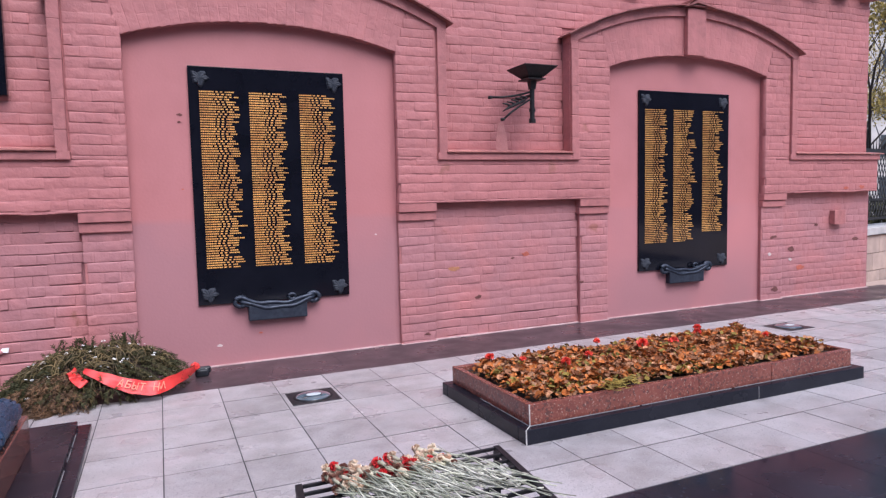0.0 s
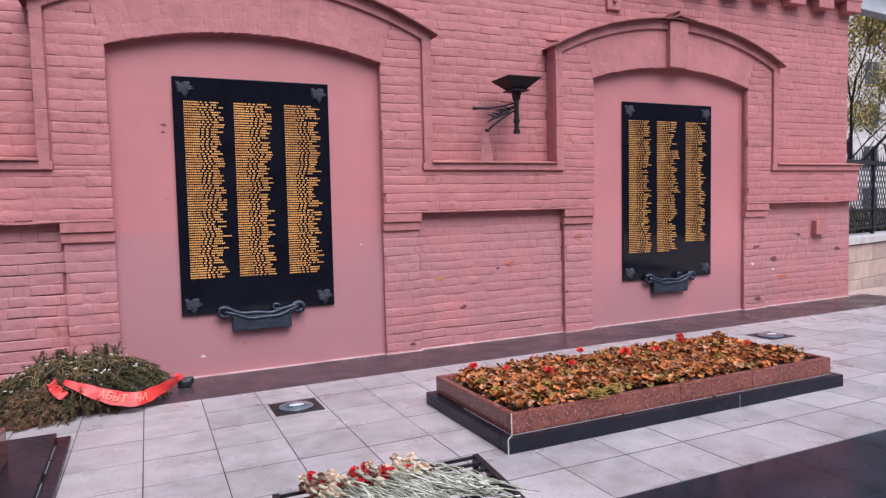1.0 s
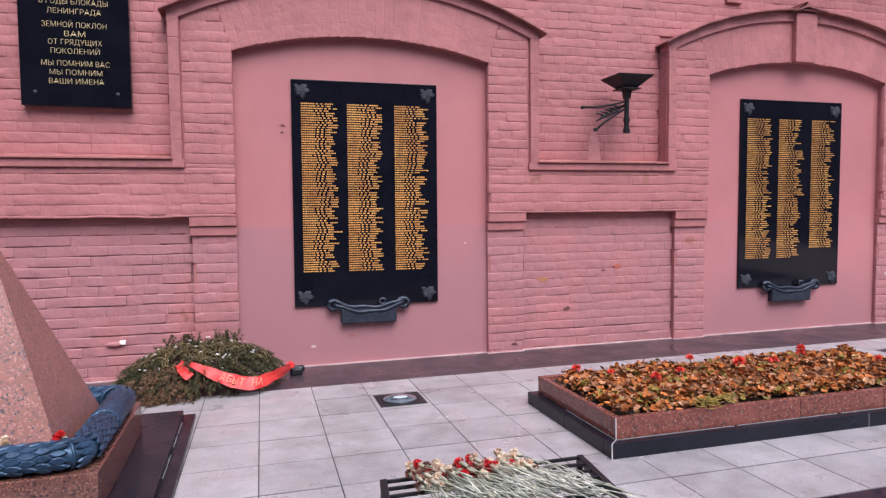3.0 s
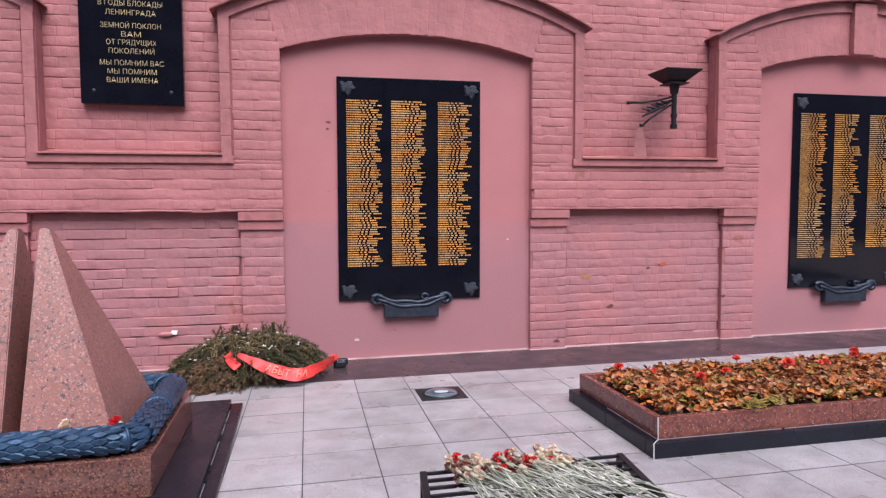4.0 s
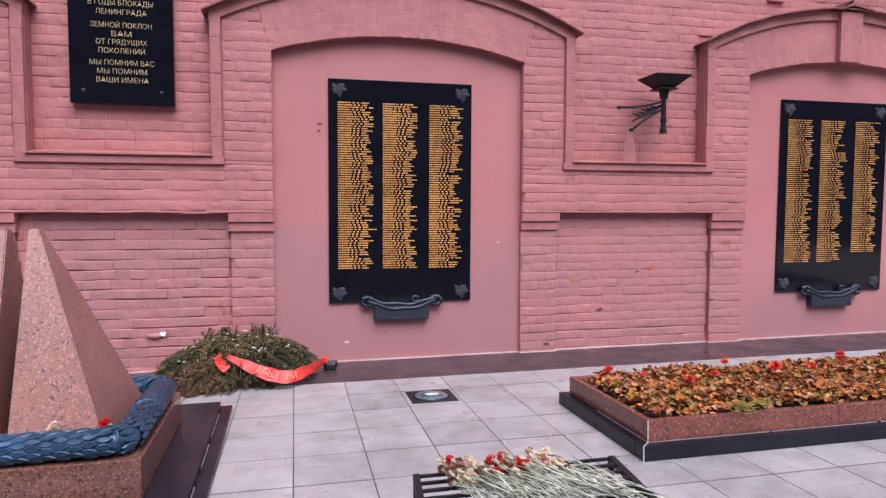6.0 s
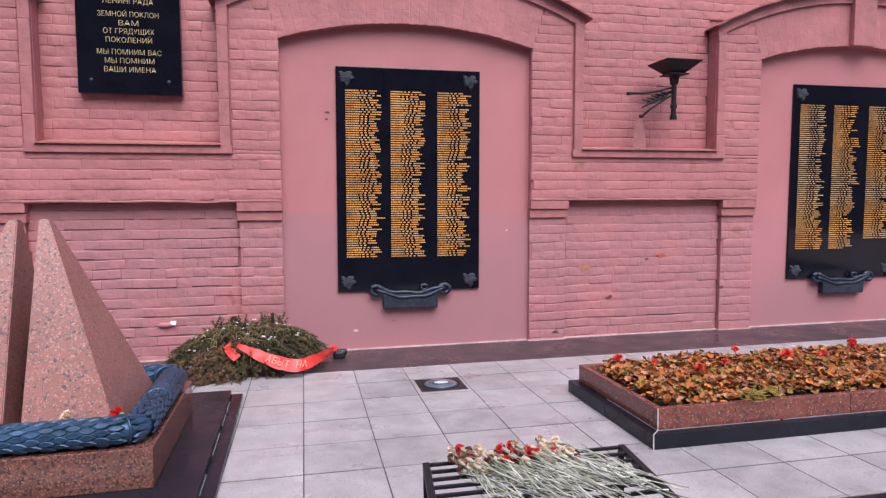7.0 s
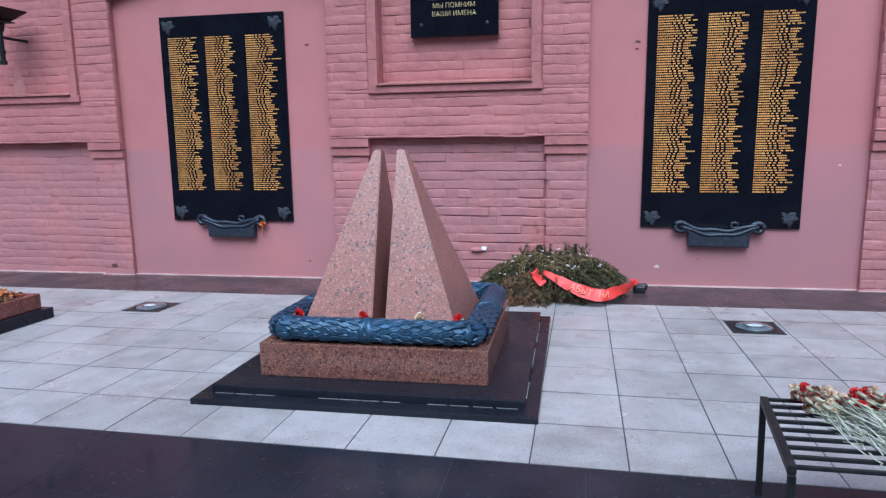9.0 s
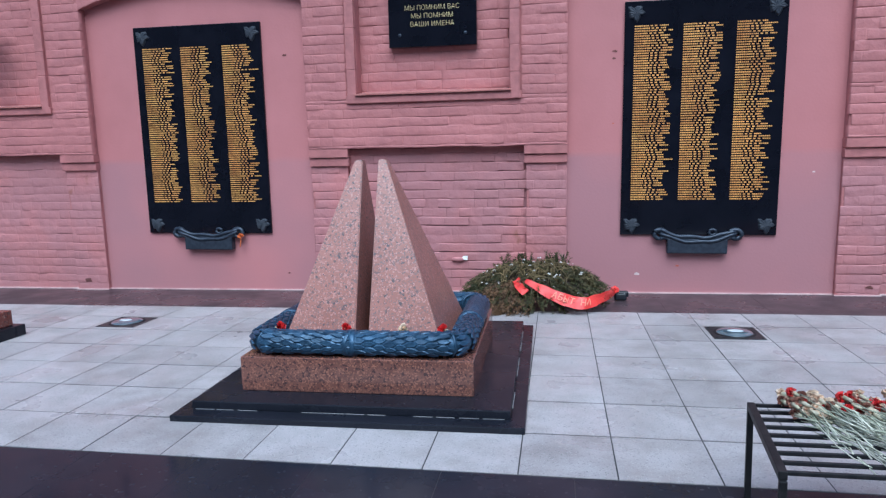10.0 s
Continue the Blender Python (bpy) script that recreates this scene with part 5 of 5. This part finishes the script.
stub_ob.location = (-2.43, -0.04, 0.262)
ob = thing("orange_bloom", pose(-5.3 + 0.43, -0.115, 0.51), "small orange artificial flower tucked into the bronze ribbon", "flower")
v, f = petals(26, 0.04, 5)
part("petals", mesh("petals", v, f, M_ORANGE), M_ORANGE, ob)
v, f = [], []
tube(v, f, [(0, 0, 0), (0.005, -0.01, -0.06), (-0.01, -0.005, -0.12)], 0.006, 5)
part("stalk", mesh("stalk", v, f, M_ORANGE), M_ORANGE, ob)

# ---- beyond the end of the wall ----
SIDE = pose(8.95, 0.22, 0.0, 0, 0, 14)
low = thing("stone_wall", SIDE, "low wall of pinkish limestone blocks with a pale coping", "low wall", kind="structure")
part("core", boxbm(0, 14, 0.03, 0.4, -0.5, 0.78), M_JOINT, low)
for k in range(3):
    x = -0.2 * (k % 2)
    while x < 13.6:
        w = rng.uniform(0.36, 0.62)
        part("block", boxbm(max(0, x), x + w - 0.008, 0.0, 0.05, -0.1 + 0.29 * k, 0.182 + 0.29 * k, bevel=0.006), M_STONE, low)
        x += w
part("coping", boxbm(-0.03, 14, -0.05, 0.46, 0.78, 0.90, bevel=0.01), M_COPING, low)
fence = thing("iron_fence", SIDE @ pose(0, 0.2, 0.90), "black iron fence with lattice infill and spear tips", "fence")
part("rail", boxbm(0.0, 14, -0.02, 0.02, 0.10, 0.14), M_IRON, fence)
part("rail", boxbm(0.0, 14, -0.03, 0.03, 1.22, 1.29), M_IRON, fence)
part("rail", boxbm(0.0, 14, -0.02, 0.02, 0.42, 0.46), M_IRON, fence)
for k in range(8):
    part("post", boxbm(0.05 + 1.9 * k, 0.11 + 1.9 * k, -0.03, 0.03, -0.01, 1.5), M_IRON, fence)
verts, faces = [], []
x = -1.0
while x < 14:
    for sgn in (-1, 1):
        tube(verts, faces, [(x, 0.0, 0.14), (x + sgn * 0.62, 0.0, 1.22)] if 0.7 < x < 13.3 else [(max(0.05, x), 0, 0.14), (max(0.06, x), 0, 1.22)], 0.008, 4)
    x += 0.12
tagged(part("lattice", mesh("lattice", verts, faces, M_IRON), M_IRON, fence), kind="stuff")
verts, faces = [], []
x = 0.06
while x < 13.9:
    tube(verts, faces, [(x, 0, 1.28), (x, 0, 1.36), (x, 0, 1.46)], 0.014, 4, 0.1)
    x += 0.12
tagged(part("spear_tips", mesh("spear_tips", verts, faces, M_IRON), M_IRON, fence), kind="stuff")

canopy = thing("canopy_beam", pose(9.3, 1.2, 0, 0, 0, 6), "grey steel canopy edge with a round gutter", "canopy")
part("fascia", boxbm(0, 16, 0, 0.25, 5.02, 5.40, bevel=0.01), M_GREYPAINT, canopy)
part("soffit", boxbm(0, 16, 0.25, 0.7, 5.25, 5.35), M_GREYPAINT, canopy)
verts, faces = [], []
tube(verts, faces, [(0, -0.1, 5.55), (16, -0.1, 5.55)], 0.13, 14)
part("gutter", mesh("gutter", verts, faces, M_GREYPAINT, True), M_GREYPAINT, canopy)
for x in (6, 15.5):
    part("post", boxbm(x, x + 0.2, 0.3, 0.5, -0.6, 5.25), M_GREYPAINT, canopy)


def tree(m, seed, leaves, height):
    t = thing("tree", m, "thin autumn tree with dark limbs and sparse yellow leaves", "tree", "autumn trees")
    r = random.Random(seed)
    trunk, crown = ([], []), ([], [])
    tips = []

    def limb(p, d, ln, rad, depth):
        pts = [p]
        for i in range(4):
            d = (d + Vector((r.uniform(-0.2, 0.2), r.uniform(-0.2, 0.2), r.uniform(-0.05, 0.15)))).normalized()
            pts.append(pts[-1] + d * ln / 4)
        tube(*trunk, pts, rad, 5, 0.6)
        if depth == 0:
            tips.extend(pts[1:])
            return
        for _ in range(3 if depth > 1 else 4):
            k = r.randrange(2, 5)
            dd = (d + Vector((r.uniform(-1, 1), r.uniform(-1, 1), r.uniform(-0.2, 0.6)))).normalized()
            limb(pts[k], dd, ln * r.uniform(0.55, 0.75), rad * 0.5, depth - 1)
    limb(Vector((0, 0, -0.6)), Vector((0, 0, 1)), height * 0.45, 0.085, 4)
    part("trunk", mesh("trunk", *trunk, M_BARK), M_BARK, t)
    for _ in range(leaves):
        c = r.choice(tips) + Vector((r.gauss(0, 0.18), r.gauss(0, 0.18), r.gauss(0, 0.18)))
        e = Euler((r.uniform(0, 6), r.uniform(0, 6), r.uniform(0, 6)))
        b = len(crown[0])
        for q in ((-0.05, 0, 0), (0, -0.03, 0.01), (0.05, 0, 0), (0, 0.03, 0.01)):
            q = Vector(q)
            q.rotate(e)
            crown[0].append(c + q)
        crown[1].append((b, b + 1, b + 2, b + 3))
    tagged(part("crown", mesh("crown", *crown, M_AUTUMN), M_AUTUMN, t), kind="stuff")
    return t


hedge = thing("hedge", SIDE @ pose(0, 0.9, -0.5), "dark green hedge behind the iron fence", "hedge", kind="stuff")
verts, faces = [], []
r = random.Random(31)
for _ in range(9000):
    c = Vector((r.uniform(-0.5, 13), r.uniform(0, 0.8), r.uniform(0.2, 1.75) + 0.25 * noise.noise(Vector((_ * 0.1, 0, 0)))))
    e = Euler((r.uniform(0, 6), r.uniform(0, 6), r.uniform(0, 6)))
    b = len(verts)
    for q in ((-0.06, 0, 0), (0, -0.04, 0.01), (0.06, 0, 0), (0, 0.04, 0.01)):
        q = Vector(q)
        q.rotate(e)
        verts.append(c + q)
    faces.append((b, b + 1, b + 2, b + 3))
tagged(part("leaves", mesh("leaves", verts, faces, M_FIR), M_FIR, hedge), kind="stuff")
tree(pose(15.5, 4.6, 0), 13, 5200, 8)
tree(pose(17.5, 6.0, 0), 3, 5200, 8)
tree(pose(21.5, 7.0, 0), 5, 5200, 9)
tree(pose(26.0, 12.0, 0), 8, 6000, 10)

house = thing("apartment_building", pose(52, 28, -0.6, 0, 0, -25), "pale cream rendered building with rows of dark windows behind trees", "building")
part("wall", boxbm(-26, 26, 0, 12, 0, 17), M_BUILD, house)
part("roof", boxbm(-26.4, 26.4, -0.4, 12.4, 17, 17.6, bevel=0.1), M_GREYPAINT, house)
for fl in range(5):
    for k in range(17):
        x, z = -24 + 3 * k, 1.2 + 3.3 * fl
        w = part("window", boxbm(x - 0.65, x + 0.65, -0.06, 0.0, z, z + 1.9), M_COPING, house)
        part("pane", boxbm(x - 0.55, x - 0.03, -0.09, -0.06, z + 0.1, z + 1.8), M_PANE, w)
        part("pane", boxbm(x + 0.03, x + 0.55, -0.09, -0.06, z + 0.1, z + 1.8), M_PANE, w)

# unseen plain wall closing the south, added so the polished plaques reflect dark
south = tagged(new("wall_south", from_bm("wall_south", boxbm(-40, 40, -27, -26, -0.6, 13), M_SOUTH)), "plain dark wall out of view, added to darken the reflections", "wall", kind="structure")

# ---- pieces of the pavement and the wall, last ----
i0, i1 = -29, 23
for k in range(7):
    y0, y1 = Y_EDGE + TY * k, Y_EDGE + TY * (k + 1)
    for i in range(i0, i1):
        x0 = X_LINE + TX * i
        inset = 0.0034
        part("tile", boxbm(x0 + inset, x0 + TX - inset, y0 + 0.0066, y1 - 0.0066, -0.04, rng.uniform(-0.0012, 0.0012), bevel=0.0), M_TILE, court)
BRICK = [brick_mesh("brick") for _ in range(9)]
for xa, xb, za, zb, y in single[:300]:
    ob = part("brick", rng.choice(BRICK), M_BRICK, wall)
    xm, zm = (xa + xb) / 2, (za + zb) / 2
    dz = [0.008 * noise.noise(Vector((q * 2.7, y * 3, zm * 6.1))) for q in (xa, xm, xb)]
    ob.matrix_basis = Matrix.LocRotScale((xm, y + rng.uniform(-0.0015, 0.0015), zm + dz[1]), Euler((rng.uniform(-0.012, 0.012), -math.atan2(dz[2] - dz[0], xb - xa), 0)), (xb - xa, 1.0, (zb - za) * 1.02))
if single[300:]:
    v, f = joined(single[300:], 9)
    tagged(part("brickwork", mesh("brickwork", v, f, M_BRICK, True), M_BRICK, wall), kind="stuff")
